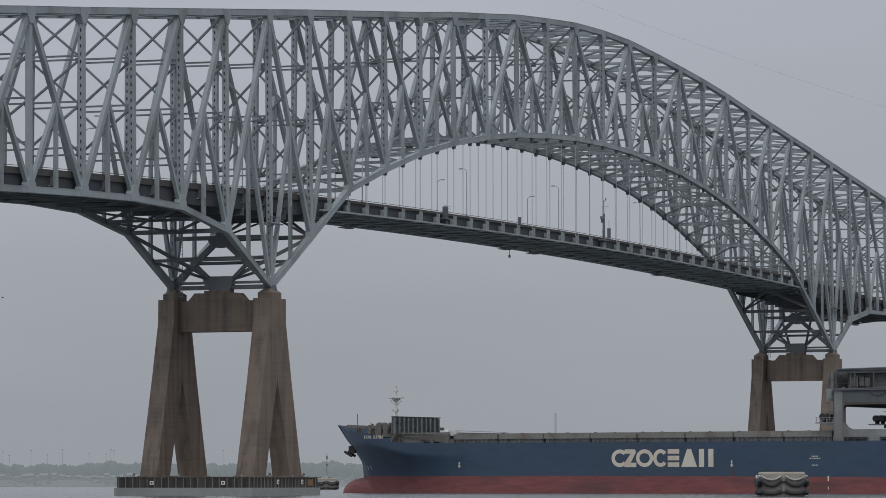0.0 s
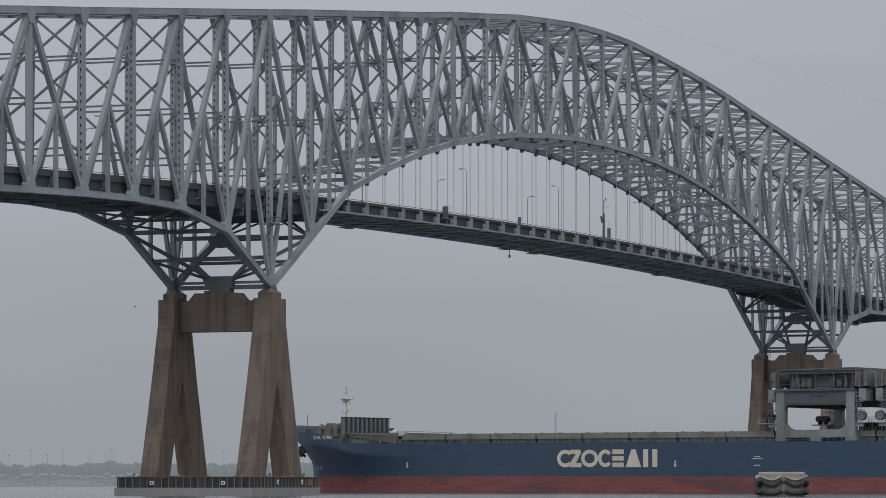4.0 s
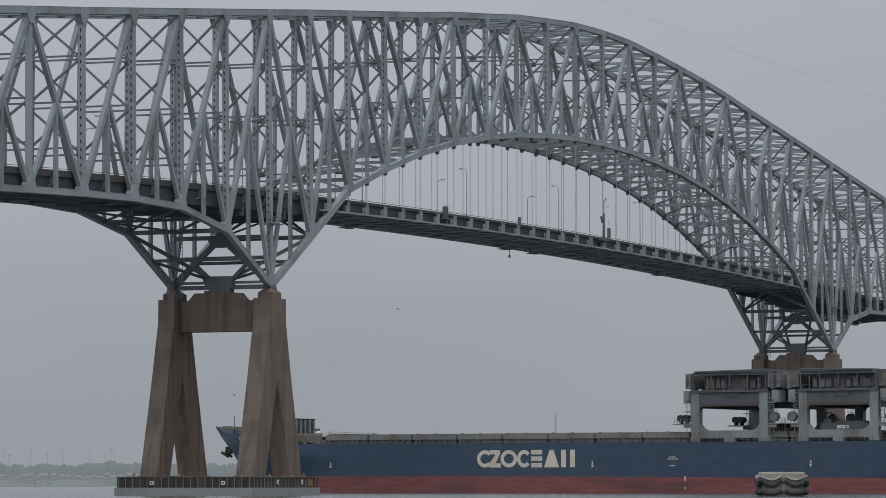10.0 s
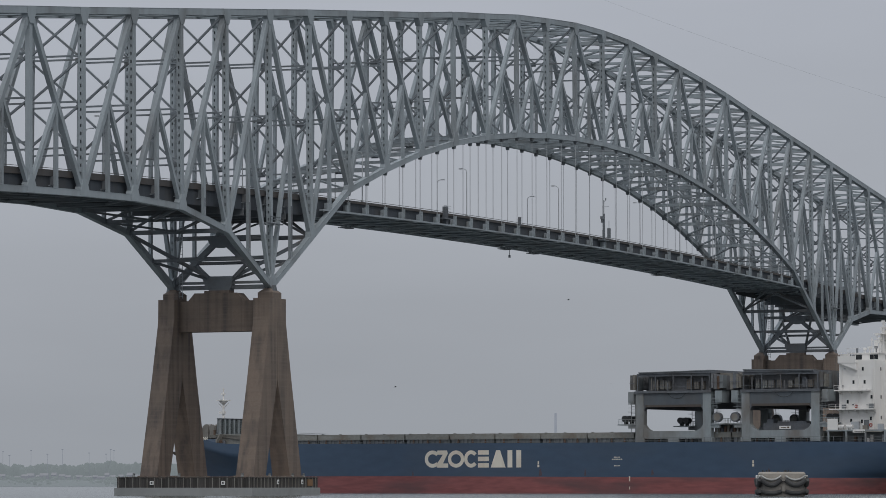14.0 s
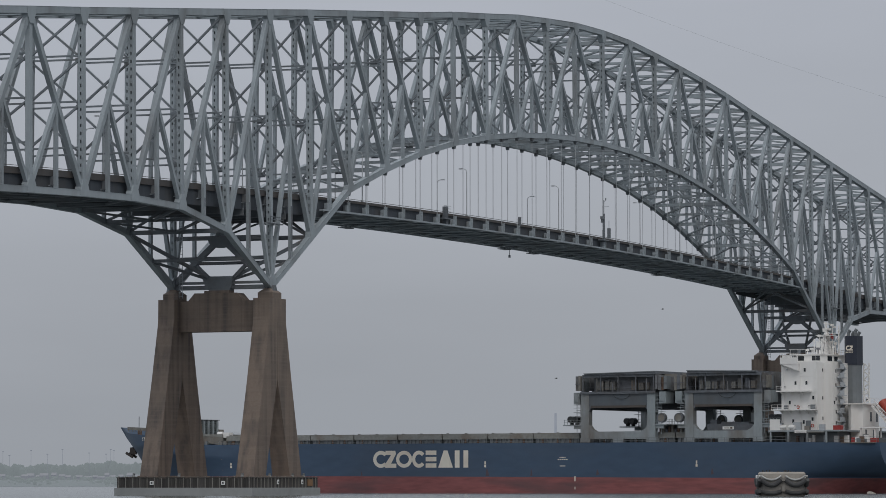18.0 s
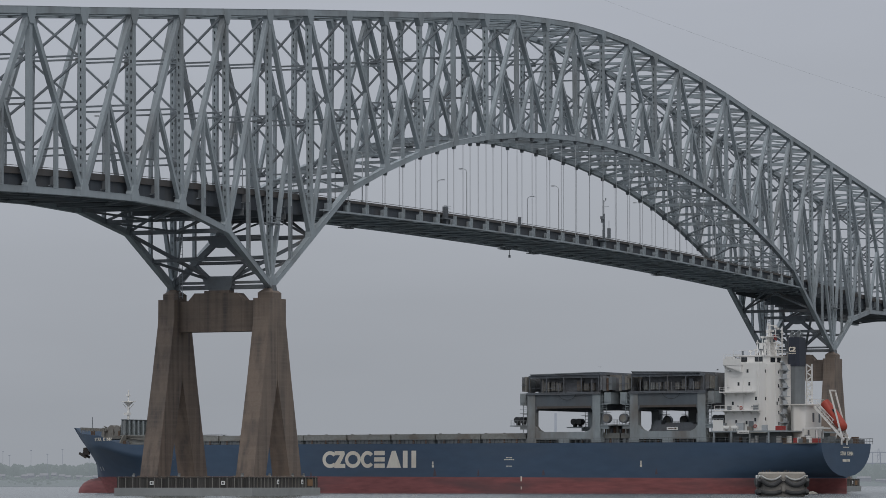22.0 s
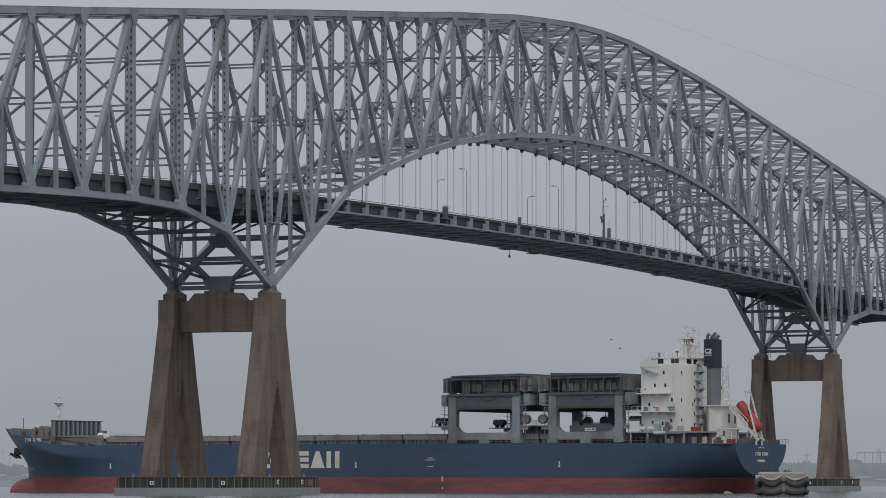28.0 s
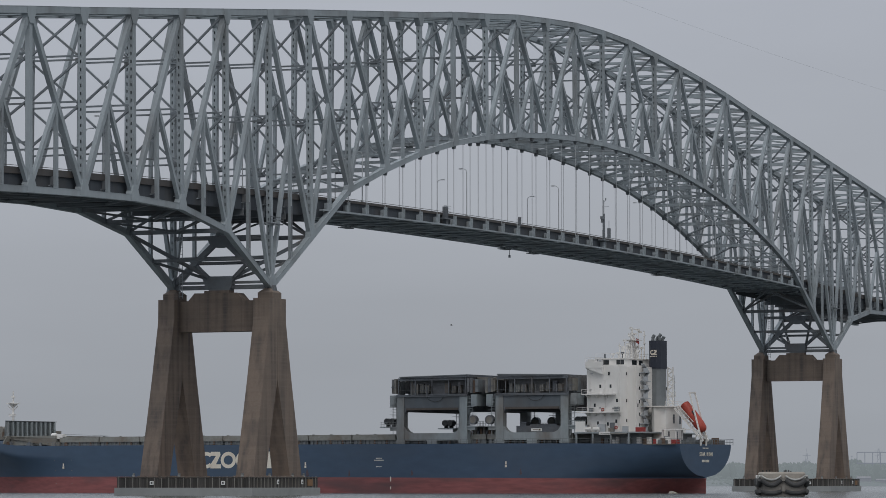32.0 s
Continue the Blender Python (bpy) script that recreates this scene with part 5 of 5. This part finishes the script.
        part("window", Shape().box(-82.62, -82.55, y - 0.8, y + 0.8, 28.75, 29.72), GLASS, h)
    wr = Shape()
    for k in range(6):
        wr.box(-85.9 + 0.8 * k, -85.85 + 0.8 * k, 14.55, 14.6, 29.3, 30.2)
    wr.box(-85.9, -81.9, 14.55, 14.6, 30.15, 30.22).box(-85.9, -81.9, 14.55, 14.6, 29.7, 29.75)
    part("wing_rail", wr, WHITE, h)
    for s in (-1, 1):
        for x, z in ((-87.2, 26.6), (-85.0, 23.8), (-87.6, 23.8), (-89.2, 20.6), (-83.6, 19.6), (-84.4, 15.6), (-86.9, 15.4), (-89.0, 16.0)):
            part("window", Shape().box(x - 0.22, x + 0.22, s * 13.62 - 0.04, s * 13.62 + 0.04, z - 0.38, z + 0.38), GLASS, h)
        part("door", Shape().box(-88.6, -87.4, s * 13.63 - 0.05, s * 13.63 + 0.05, 13.7, 15.7), GREY, h)
    for y, z in ((10.6, 20.6), (10.6, 26.6), (10.6, 16.2), (9.4, 19.6), (8.6, 26.4), (8.6, 23.4), (8.6, 20.4), (8.6, 17.6), (8.6, 15.2), (1.0, 24.0)):
        x = -90.0 if y > 10.2 else -92.2
        part("window", Shape().box(x - 0.04, x + 0.1, y - 0.22, y + 0.22, z - 0.36, z + 0.36), GLASS, h)
    m = Shape()
    m.tube([(-86, 0.8, 30.15), (-86, 0.3, 37.2)], 0.42, 8, 0.24).tube([(-86, -2.4, 30.15), (-86, -0.3, 35.4)], 0.26, 6).tube([(-86, 3.0, 30.15), (-86, 0.8, 35.0)], 0.26, 6)
    for z, w in ((33.0, 2.6), (34.3, 2.0), (35.8, 1.4)):
        m.bar((-86, -w, z), (-86, w, z), 0.7, 0.3).bar((-86 - w * 0.7, 0, z + 0.2), (-86 + w * 0.7, 0, z + 0.2), 0.4, 0.14)
    for y, z in ((-3.4, 32.6), (3.2, 33.2), (-1.8, 36.6), (1.6, 36.9), (4.8, 34.0)):
        part("mast_aerial", Shape().tube([(-86.5, y, 30.15), (-86.5, y, z)], 0.1, 6).box(-86.8, -86.2, y - 0.3, y + 0.3, z, z + 0.5), WHITE, h)
    aft = Shape().tube([(-88.5, -0.9, 30.15), (-88.5, -0.9, 36.6)], 0.14, 6).box(-88.7, -88.3, -1.3, -0.5, 35.4, 35.6).box(-88.7, -88.3, -1.2, -0.6, 33.6, 33.8)
    part("signal_mast", aft, WHITE, h)
    m.box(-87.6, -84.4, -1.6, 2.2, 34.4, 34.55).box(-87.4, -87.3, -1.6, 2.2, 34.9, 35.0).box(-86.9, -86.4, 2.0, 2.9, 35.2, 35.9).box(-86.9, -86.4, -2.9, -2.2, 36.2, 36.6)
    m.bar((-86, -2.4, 37.0), (-86, 1.2, 37.1), 0.25, 0.2)
    for x, y, z in ((-85.6, 5.5, 33.6), (-88, 6.8, 33.0), (-88.8, -4.6, 35.2), (-89.2, -2.9, 34.0)):
        part("whip_aerial", Shape().tube([(x, y, 30.15), (x, y, z)], 0.11, 6).box(x - 0.2, x + 0.2, y - 0.2, y + 0.2, z - 0.7, z - 0.35), WHITE, h)
    part("radar_mast", m, WHITE, h, "white radar mast with aerials")
    part("radar_dome", Shape().tube([(-85.2, -2.8, 30.15), (-85.2, -2.8, 33.2)], 0.5, 10).tube([(-87.5, 7.5, 30.15), (-87.5, 7.5, 32.9)], 0.5, 10), WHITE, h)
    part("flag", Shape().prism([(-0.6, 33.6), (0.8, 33.9), (0.7, 34.9), (-0.7, 34.6)], -87.35, -87.3, 0), RED, h, "small red flag")
    for x, y, z in ((-83.0, 11.4, 1.2), (-84.6, 12.8, 0.8), (-88.5, 9.6, 1.0), (-89.3, 3.5, 1.6), (-83.4, 2.0, 1.3), (-88.9, -6.0, 1.1), (-84.2, 6.0, 0.9)):
        base = 30.15 if abs(y) < 11 else 28.4
        part("roof_fitting", Shape().tube([(x, y, base), (x, y, base + z)], 0.13, 6).box(x - 0.3, x + 0.3, y - 0.3, y + 0.3, base + z - 0.1, base + z + 0.35), r0.choice((WHITE, WHITE, GREY, CRANE_DARK)), h)
    rl = Shape()
    for k in range(13):
        y = -6.4 + 1.43 * k
        rl.box(-89.95, -89.9, y - 0.03, y + 0.03, 30.15, 31.15)
    rl.box(-89.95, -89.9, -6.4, 10.8, 31.1, 31.17).box(-89.95, -89.9, -6.4, 10.8, 30.63, 30.68)
    for k in range(5):
        x = -89.9 + 1.85 * k
        rl.box(x - 0.03, x + 0.03, 10.95, 11.0, 30.15, 31.15)
    rl.box(-89.9, -82.2, 10.95, 11.0, 31.1, 31.17)
    part("roof_rail", rl, WHITE, h)
    for s in (-1, 1):
        y0, y1 = sorted((s * 13.58, s * 13.63))
        for z in (16.4, 19.3, 22.2, 25.2):
            part("plate_seam", Shape().box(-89.95, -81.65, y0, y1, z, z + 0.06), WHITE, h)
        for x in (-82.4, -86.2, -89.6):
            part("downpipe", Shape().tube([(x, s * 13.72, 13.7), (x, s * 13.72, 25.0 + 0.5 * abs(x + 86))], 0.07, 6), r0.choice((WHITE, GALV)), h)
        for x, z in ((-81.9, 18.0), (-83.9, 18.0), (-86.0, 18.0), (-88.0, 18.0), (-90.2, 18.0), (-82.0, 22.0), (-84.4, 22.0), (-86.8, 22.0)):
            part("walkway_bracket", Shape().prism([(s * 13.6, z - 0.12), (s * 15.2, z - 0.12), (s * 13.6, z - 0.9)], x - 0.05, x + 0.05, 0), WHITE, h)
        for x, z in ((-84.9, 18.9), (-88.3, 18.8), (-82.6, 22.9), (-86.3, 14.9), (-83.0, 26.6)):
            part("deck_lamp", Shape().box(x - 0.14, x + 0.14, min(s * 13.6, s * 13.95), max(s * 13.6, s * 13.95), z, z + 0.22), r0.choice((GREY, GALV, CRANE_DARK)), h)
        for x, z in ((-85.6, 18.6), (-89.0, 14.6)):
            buoy = Shape()
            ring_shape(buoy, x, z, 0.38, 0.38, 0.14, min(s * 13.66, s * 13.78), max(s * 13.66, s * 13.78), n=14)
            part("lifebuoy", buoy, ORANGE, h, "orange lifebuoy ring")
        for x, w, z, hh in ((-85.6, 0.9, 13.65, 1.7), (-87.9, 0.5, 13.65, 0.9), (-82.9, 0.4, 18.1, 0.9), (-89.4, 0.5, 18.1, 1.1), (-91.5, 0.6, 13.65, 1.2)):
            part("deck_locker", Shape().box(x - w, x + w, min(s * 13.7, s * 14.4), max(s * 13.7, s * 14.4), z, z + hh), r0.choice((WHITE, GREY, GALV, COAMING)), h)
    part("searchlight", Shape().tube([(-84, 9.5, 30.15), (-84, 9.5, 31.2)], 0.25, 8), STEEL_DARK, h)
    part("bulwark_panel", Shape().box(-82.0, -79.6, 15.2, 15.35, 13.62, 16.0).box(-79.75, -79.6, 13.0, 15.3, 13.62, 15.2), WHITE, h)
    for x in (-80.6, -82.6, -84.6):
        part("life_raft", Shape().tube([(x - 0.7, 14.7, 14.3), (x + 0.7, 14.7, 14.3)], 0.42, 10).box(x - 0.5, x - 0.4, 14.4, 15.0, 13.62, 14.2).box(x + 0.4, x + 0.5, 14.4, 15.0, 13.62, 14.2), WHITE, h, "white life raft canister", True)
    part("accommodation_ladder", Shape().box(-92.5, -86.0, 14.9, 15.5, 13.1, 13.3), COAMING, h)
    # funnel behind the house
    f = new("funnel")
    f.parent = ship
    f["label"] = "dark blue-black funnel over a grey casing"

    def ringf(z, a, b, w, cut=0.7):
        return [(p, q + 0.4, z) for p, q in ((a, -w + cut), (a + cut, -w), (b - cut, -w), (b, -w + cut), (b, w - cut), (b - cut, w), (a + cut, w), (a, w - cut))]

    part("funnel_base", Shape().loft([ringf(19, -94.0, -91.3, 2.1), ringf(27.9, -94.0, -91.3, 2.1)]), GREY, f, "grey lower funnel", True)
    part("funnel_top", Shape().loft([ringf(27.9, -94.1, -91.2, 2.25), ringf(34.2, -94.1, -91.2, 2.25)]), BLACK, f, "", True)
    for x, y, hh in ((-92.0, 1.6, 35.5), (-92.3, 0.2, 35.2), (-93.3, 1.0, 35.7), (-93.2, -0.8, 35.2)):
        part("exhaust_pipe", Shape().tube([(x, y, 34), (x, y, hh - 0.6), (x - 0.4, y, hh)], 0.38, 10), GREY, f)
    g = Shape()
    ring_shape(g, -92.33, 31.55, 0.45, 0.55, 0.22, 2.64, 2.7, -0.85 * math.pi, 0.75 * math.pi)
    g.prism([(-92.74, 32.07), (-93.44, 32.07), (-93.48, 31.62), (-93.07, 31.25), (-93.51, 31.25), (-93.51, 31.0), (-92.63, 31.0), (-92.63, 31.25), (-93.14, 31.7), (-92.74, 31.81)], 2.64, 2.7)
    for k in range(5):
        g.box(-93.5 + 0.36 * k, -93.25 + 0.36 * k, 2.64, 2.7, 30.55, 30.75)
    part("funnel_emblem", g, LETTER, f)
    # casing and stairs
    c = new("engine_casing")
    c.parent = ship
    c["label"] = "white engine casing with outside stairs"
    wall = [(-97.2, -2.4), (-93.4, -2.4), (-93.4, 5.0), (-93.9, 6.0), (-94.8, 6.6), (-95.9, 6.4), (-97.2, 5.6)]
    part("casing_wall", Shape().prism(wall, 10.95, 19.2, 2), WHITE, c, "", True)
    part("casing_deck", Shape().box(-97.8, -93, -3.0, 7.0, 19.2, 19.45), WHITE, c)
    for y, z, hh in ((-1.4, 16.6, 2.2), (1.7, 16.6, 2.0), (4.2, 13.0, 1.6), (0.2, 12.8, 2.0)):
        part("vent_louvre", Shape().box(-97.27, -97.14, y - 0.4, y + 0.4, z - hh / 2, z + hh / 2), CRANE_DARK, c)
    rl = Shape()
    for k in range(6):
        rl.box(-97.75, -97.69, -2.9 + 1.9 * k, -2.84 + 1.9 * k, 19.45, 20.5)
    rl.box(-97.75, -97.69, -2.9, 6.9, 20.45, 20.53).box(-97.75, -97.69, -2.9, 6.9, 19.95, 20.01)
    part("casing_rail", rl, WHITE, c)
    st = Shape()
    for k in range(8):
        z = 13.6 + k * 1.9
        st.bar((-92.6, 5.2 if k % 2 else 7.8, z), (-92.6, 7.8 if k % 2 else 5.2, z + 1.9), 0.8, 0.22).box(-93.1, -92.2, 4.8, 8.3, z - 0.1, z + 0.05).box(-93.1, -93.05, 6.2, 8.3, z, z + 1.0).box(-92.8, -92.76, 4.8, 8.3, z + 0.95, z + 1.0)
    part("outside_stairs", st, GALV, c)
    lad = Shape()
    for x in (-94.0, -95.3):
        lad.box(x - 0.14, x + 0.14, -1.85, -1.65, 19.4, 28.4)
    for k in range(5):
        z = 19.6 + k * 1.75
        lad.bar((-94.0, -1.75, z), (-95.3, -1.75, z + 0.85), 0.14, 0.26).bar((-95.3, -1.75, z + 0.85), (-94.0, -1.75, z + 1.7), 0.14, 0.26)
    part("lattice_post", lad, WHITE, c, "white lattice post beside the funnel")
    # lifeboat on its launching ramp
    b = new("lifeboat")
    b.parent = ship
    b.matrix_basis = pose(-1.1, 0, -0.3)
    b["label"] = "orange free-fall lifeboat on a sloping white ramp"
    rings = []
    for t, w, hh in ((-0.26, 0.95, 0.85), (-0.24, 1.15, 1.05), (0.0, 1.25, 1.1), (0.3, 1.35, 1.15), (0.7, 1.4, 1.2), (0.9, 1.2, 1.0), (0.97, 0.8, 0.7), (1.0, 0.4, 0.3)):
        cx, cz = -99.7 - 3.9 * t, 19.0 - 4.9 * t
        rings.append([(cx - 0.78 * hh * math.sin(a), 1.5 + w * math.cos(a), cz + 0.62 * hh * math.sin(a)) for a in [2 * math.pi * k / 12 for k in range(12)]])
    part("boat_hull", Shape().loft(rings), ORANGE, b, "", True)
    part("boat_window", Shape().bar((-101.2, 2.5, 18.6), (-101.8, 2.5, 17.8), 0.5, 0.3), GLASS, b)
    rp = Shape()
    for y in (0.2, 2.9):
        rp.bar((-96.9, y, 19.3), (-104.0, y, 11.9), 0.3, 0.45)
        rp.bar((-100.7, y, 22.6), (-103.4, y, 13.0), 0.26, 0.3)
        rp.bar((-103.4, y, 10.9), (-103.6, y, 13.2), 0.3, 0.3)
        rp.bar((-101.4, y, 10.9), (-102.8, y, 14.4), 0.25, 0.25)
    for k in range(8):
        x, z = -97.5 - 0.86 * k, 18.7 - 0.9 * k
        rp.bar((x, 0.2, z), (x, 2.9, z), 0.15, 0.15)
        if k < 5:
            rp.bar((x, 3.15, z), (x - 0.55, 3.15, z + 1.25), 0.09, 0.09)
    for up in (0.65, 1.25):
        rp.bar((-97.3 - 0.44 * up, 3.15, 18.9 + up), (-101.2 - 0.44 * up, 3.15, 14.9 + up), 0.1, 0.12)
    rp.bar((-97.3, 3.0, 18.9), (-98.6, 3.0, 19.9), 0.12, 0.16)
    rp.bar((-100.7, 0.1, 22.7), (-100.7, 3.0, 22.7), 0.4, 0.35)
    part("launching_ramp", rp, WHITE, b, "white steel launching ramp")
    part("stern_platform", Shape().box(-103.6, -98.6, 6.5, 10.5, 14.0, 14.25).box(-102.2, -101.9, 7, 7.3, 10.9, 14).box(-102.2, -101.9, 9.9, 10.2, 10.9, 14).box(-98.9, -98.6, 9.9, 10.2, 10.9, 14), WHITE, ship)
    part("red_locker", Shape().box(-95.9, -94.2, 12.8, 14.4, 13.62, 14.6), RED, ship, "red fire locker")
    part("red_box", Shape().box(-99.8, -97.6, 11.5, 12.6, 10.95, 12.0), RED, ship)
    part("red_box", Shape().box(-103.0, -101.4, 10.2, 11.2, 10.95, 11.9), RED, ship)
    r = random.Random(9)
    for k in range(16):
        x, y = r.uniform(-103, -84), r.uniform(10.5, 13.6)
        part("deck_fitting", Shape().box(x - r.uniform(0.2, 0.6), x + r.uniform(0.2, 0.6), y - 0.4, y + 0.4, 10.9, 11.4 + r.uniform(0.3, 1.3)), r.choice((GREY, RUST, CRANE_DARK, WHITE, GALV)), ship)
    for k in range(7):
        y = -11 + 3.0 * k
        part("mooring_winch", Shape().box(-103.4, -102.0, y - 0.5, y + 0.5, 10.9, 11.9 + 0.5 * (k % 2)), r.choice((GREY, RUST, CRANE_DARK)), ship)
    st = Shape()
    for z in (11.4, 12.0):
        st.box(-104.25, -104.15, -14, 14, z, z + 0.06)
    for k in range(19):
        st.box(-104.25, -104.15, -14 + k * 1.55, -13.94 + k * 1.55, 10.8, 12.05)
    for s in (-1, 1):
        for z in (11.5, 12.1):
            st.bar((-104.2, s * 14.2, z), (-85, s * 15.8, z), 0.06, 0.06)
    part("stern_rail", st, GREY, ship)
    part("discharge_splash", Shape().prism([(-100.4, 0.0), (-98.5, 0.0), (-98.7, 0.4), (-99.2, 0.5), (-99.9, 0.25)], 6.2, 7.0), LETTER, ship, "white splash at the waterline")


ship_hull_details()
emblem()
ship_names()
hatches()
forecastle()
crane(-32.7, -51.3, 1)
crane(-58.8, -77.5, -1)
part("cargo_sign", Shape().box(-69.7, -67.0, 12.9, 13.0, 13.95, 14.6), SIGN_WHITE, ship, "small white sign board")
for k in range(9):
    x = -57.6 + k * 0.75
    for s in (-1, 1):
        part("deck_machine", Shape().box(x - 0.25, x + 0.25, s * 12.4 - 0.5, s * 12.4 + 0.5, 13.4, 14.2 + 0.5 * ((k * 5) % 3)), (CRANE_DARK, BOAT_GREY, RUST)[k % 3], ship)
part("sign_bar", Shape().box(-69.4, -68.9, 12.99, 13.03, 14.1, 14.45).box(-68.7, -67.4, 12.99, 13.03, 14.2, 14.35), RUST, ship)
part("spare_grab", Shape().box(-73.9, -62.6, 9.0, 12.0, 13.5, 15.2).box(-72.9, -66.0, 9.4, 11.8, 15.2, 15.6).box(-65.0, -63.4, 9.4, 11.8, 15.2, 16.1), CRANE_DARK, ship)
part("deck_machine", Shape().box(-57.6, -51.2, 10.5, 11.6, 13.4, 15.1).box(-57.6, -51.2, -11.6, -10.5, 13.4, 15.1), CRANE_DARK, ship)
superstructure()


# ---------------------------------------------------------------- gulls
FEATHER = material("grey_feathers", (0.16, 0.16, 0.165), 0.8, grain=0.3, size=0.05, bump=0.0)


def gull():
    g = thing("gull", "small dark gull gliding over the river", "bird", "gulls")
    part("body", Shape().loft([[(x, r * math.cos(a), r * math.sin(a)) for a in [2 * math.pi * k / 8 for k in range(8)]] for x, r in ((-0.21, 0.015), (-0.11, 0.05), (0.04, 0.07), (0.15, 0.05), (0.2, 0.015))]), FEATHER, g, "", True)
    for s in (-1, 1):
        part("wing", Shape().loft([[(0.08 - 0.1 * k, s * y, z + 0.008 * q) for k, q in ((0, 1), (w, 1), (w, -1), (0, -1))] for y, z, w in ((0.04, 0.03, 1.3), (0.22, 0.13, 1.2), (0.46, 0.08, 0.4))]), FEATHER, g)
    part("tail", Shape().prism([(-0.3, -0.05), (-0.18, -0.02), (-0.18, 0.02), (-0.3, 0.05)], -0.01, 0.01, 2), FEATHER, g)
    return g


gulls = [gull() for k in range(4)]


# ---------------------------------------------------------------- a power line high over the far side of the river
def power_line():
    a, b, sag = far(-0.74, 1200, 2.21 + 1200 * math.tan(radians(8.81))), far(11.4, 1200, 2.21 + 1200 * math.tan(radians(4.6))), 6.6
    pts = [a.lerp(b, k / 40) - Vector((0, 0, sag * 4 * (k / 40) * (1 - k / 40))) for k in range(41)]
    line = solo("power_line", Shape().tube(pts, 0.03, 5), GALV, "thin sagging grey power line against the sky", "cable")
    return line


wire = power_line()


# ---------------------------------------------------------------- what moves
def ship_pose(t):
    """The ship glides past on a very slight turn."""
    x, y, n = 162.77, 4.41, 40
    for k in range(n):
        s = (t - 16) * (k + 0.5) / n
        a = 1.4181 + 0.0009 * s
        v = 3.4812 - 0.0006 * s
        x, y = x + v * math.cos(a) * (t - 16) / n, y + v * math.sin(a) * (t - 16) / n
    return pose(x, y, 0, 0, 0, math.degrees(1.4181 + 0.0009 * (t - 16)))


def gull_pose(t, angle, rise, turn, climb):
    """A straight glide seen at so many degrees from the line of sight, turning and climbing per second."""
    p = far(angle + turn * t, 560)
    return pose(p.x, p.y, 2.21 + 560 * math.tan(radians(rise + climb * t)), 0, -4, math.degrees(YAW) - 78)


def gull_at(angle, rise, dist, turn):
    p = far(angle, dist)
    return pose(p.x, p.y, 2.21 + dist * math.tan(radians(rise)), 0, -4, math.degrees(YAW) + turn)


def motions():
    walk(wire, [(t, pose(0, 0, z)) for t, z in ((0, -3.0), (7, -1.0), (13, 0.0), (19, 0.2), (24, 0.0), (30, 1.0), (32, 2.3))])
    walk(gulls[0], [(t, gull_at(a, e, 560, -78)) for t, a, e in ((0, -6.8, 2.86), (3, -5.36, 2.76), (9, -1.35, 2.62), (11, -0.044, 2.8), (14, 1.945, 2.84), (20, 3.95, 2.59), (26, 6.6, 2.5), (32, 10.2, 2.4))])
    walk(gulls[1], [(t, gull_pose(t, -9.46, 1.046, 0.623, 0.032)) for t in (0, 8, 16, 24, 32)])
    walk(gulls[2], [(t, gull_at(a, e, d, h)) for t, a, e, d, h in (
        (0, 3.2, 1.2, 2600, 170), (16, 2.55, 1.6, 1300, 165), (22, 2.435, 1.799, 800, 165), (25, 2.304, 1.939, 640, 190), (26.5, 2.3, 2.0, 600, 250),
        (27.5, 2.435, 2.053, 565, 282), (28.5, 3.005, 2.115, 560, 282), (30, 4.02, 2.123, 560, 282), (32, 5.35, 2.18, 560, 282))])
    walk(gulls[3], [(t, gull_at(a, e, 560, 100)) for t, a, e in ((0, 14, 1.9), (20, 8.5, 2.0), (26, 3.96, 2.17), (28, 2.61, 2.22), (30, 1.39, 2.34), (32, 0.13, 2.45))])
    walk(ship, [(t, ship_pose(t)) for t in (0, 4, 8, 12, 16, 20, 24, 28, 32)])


motions()
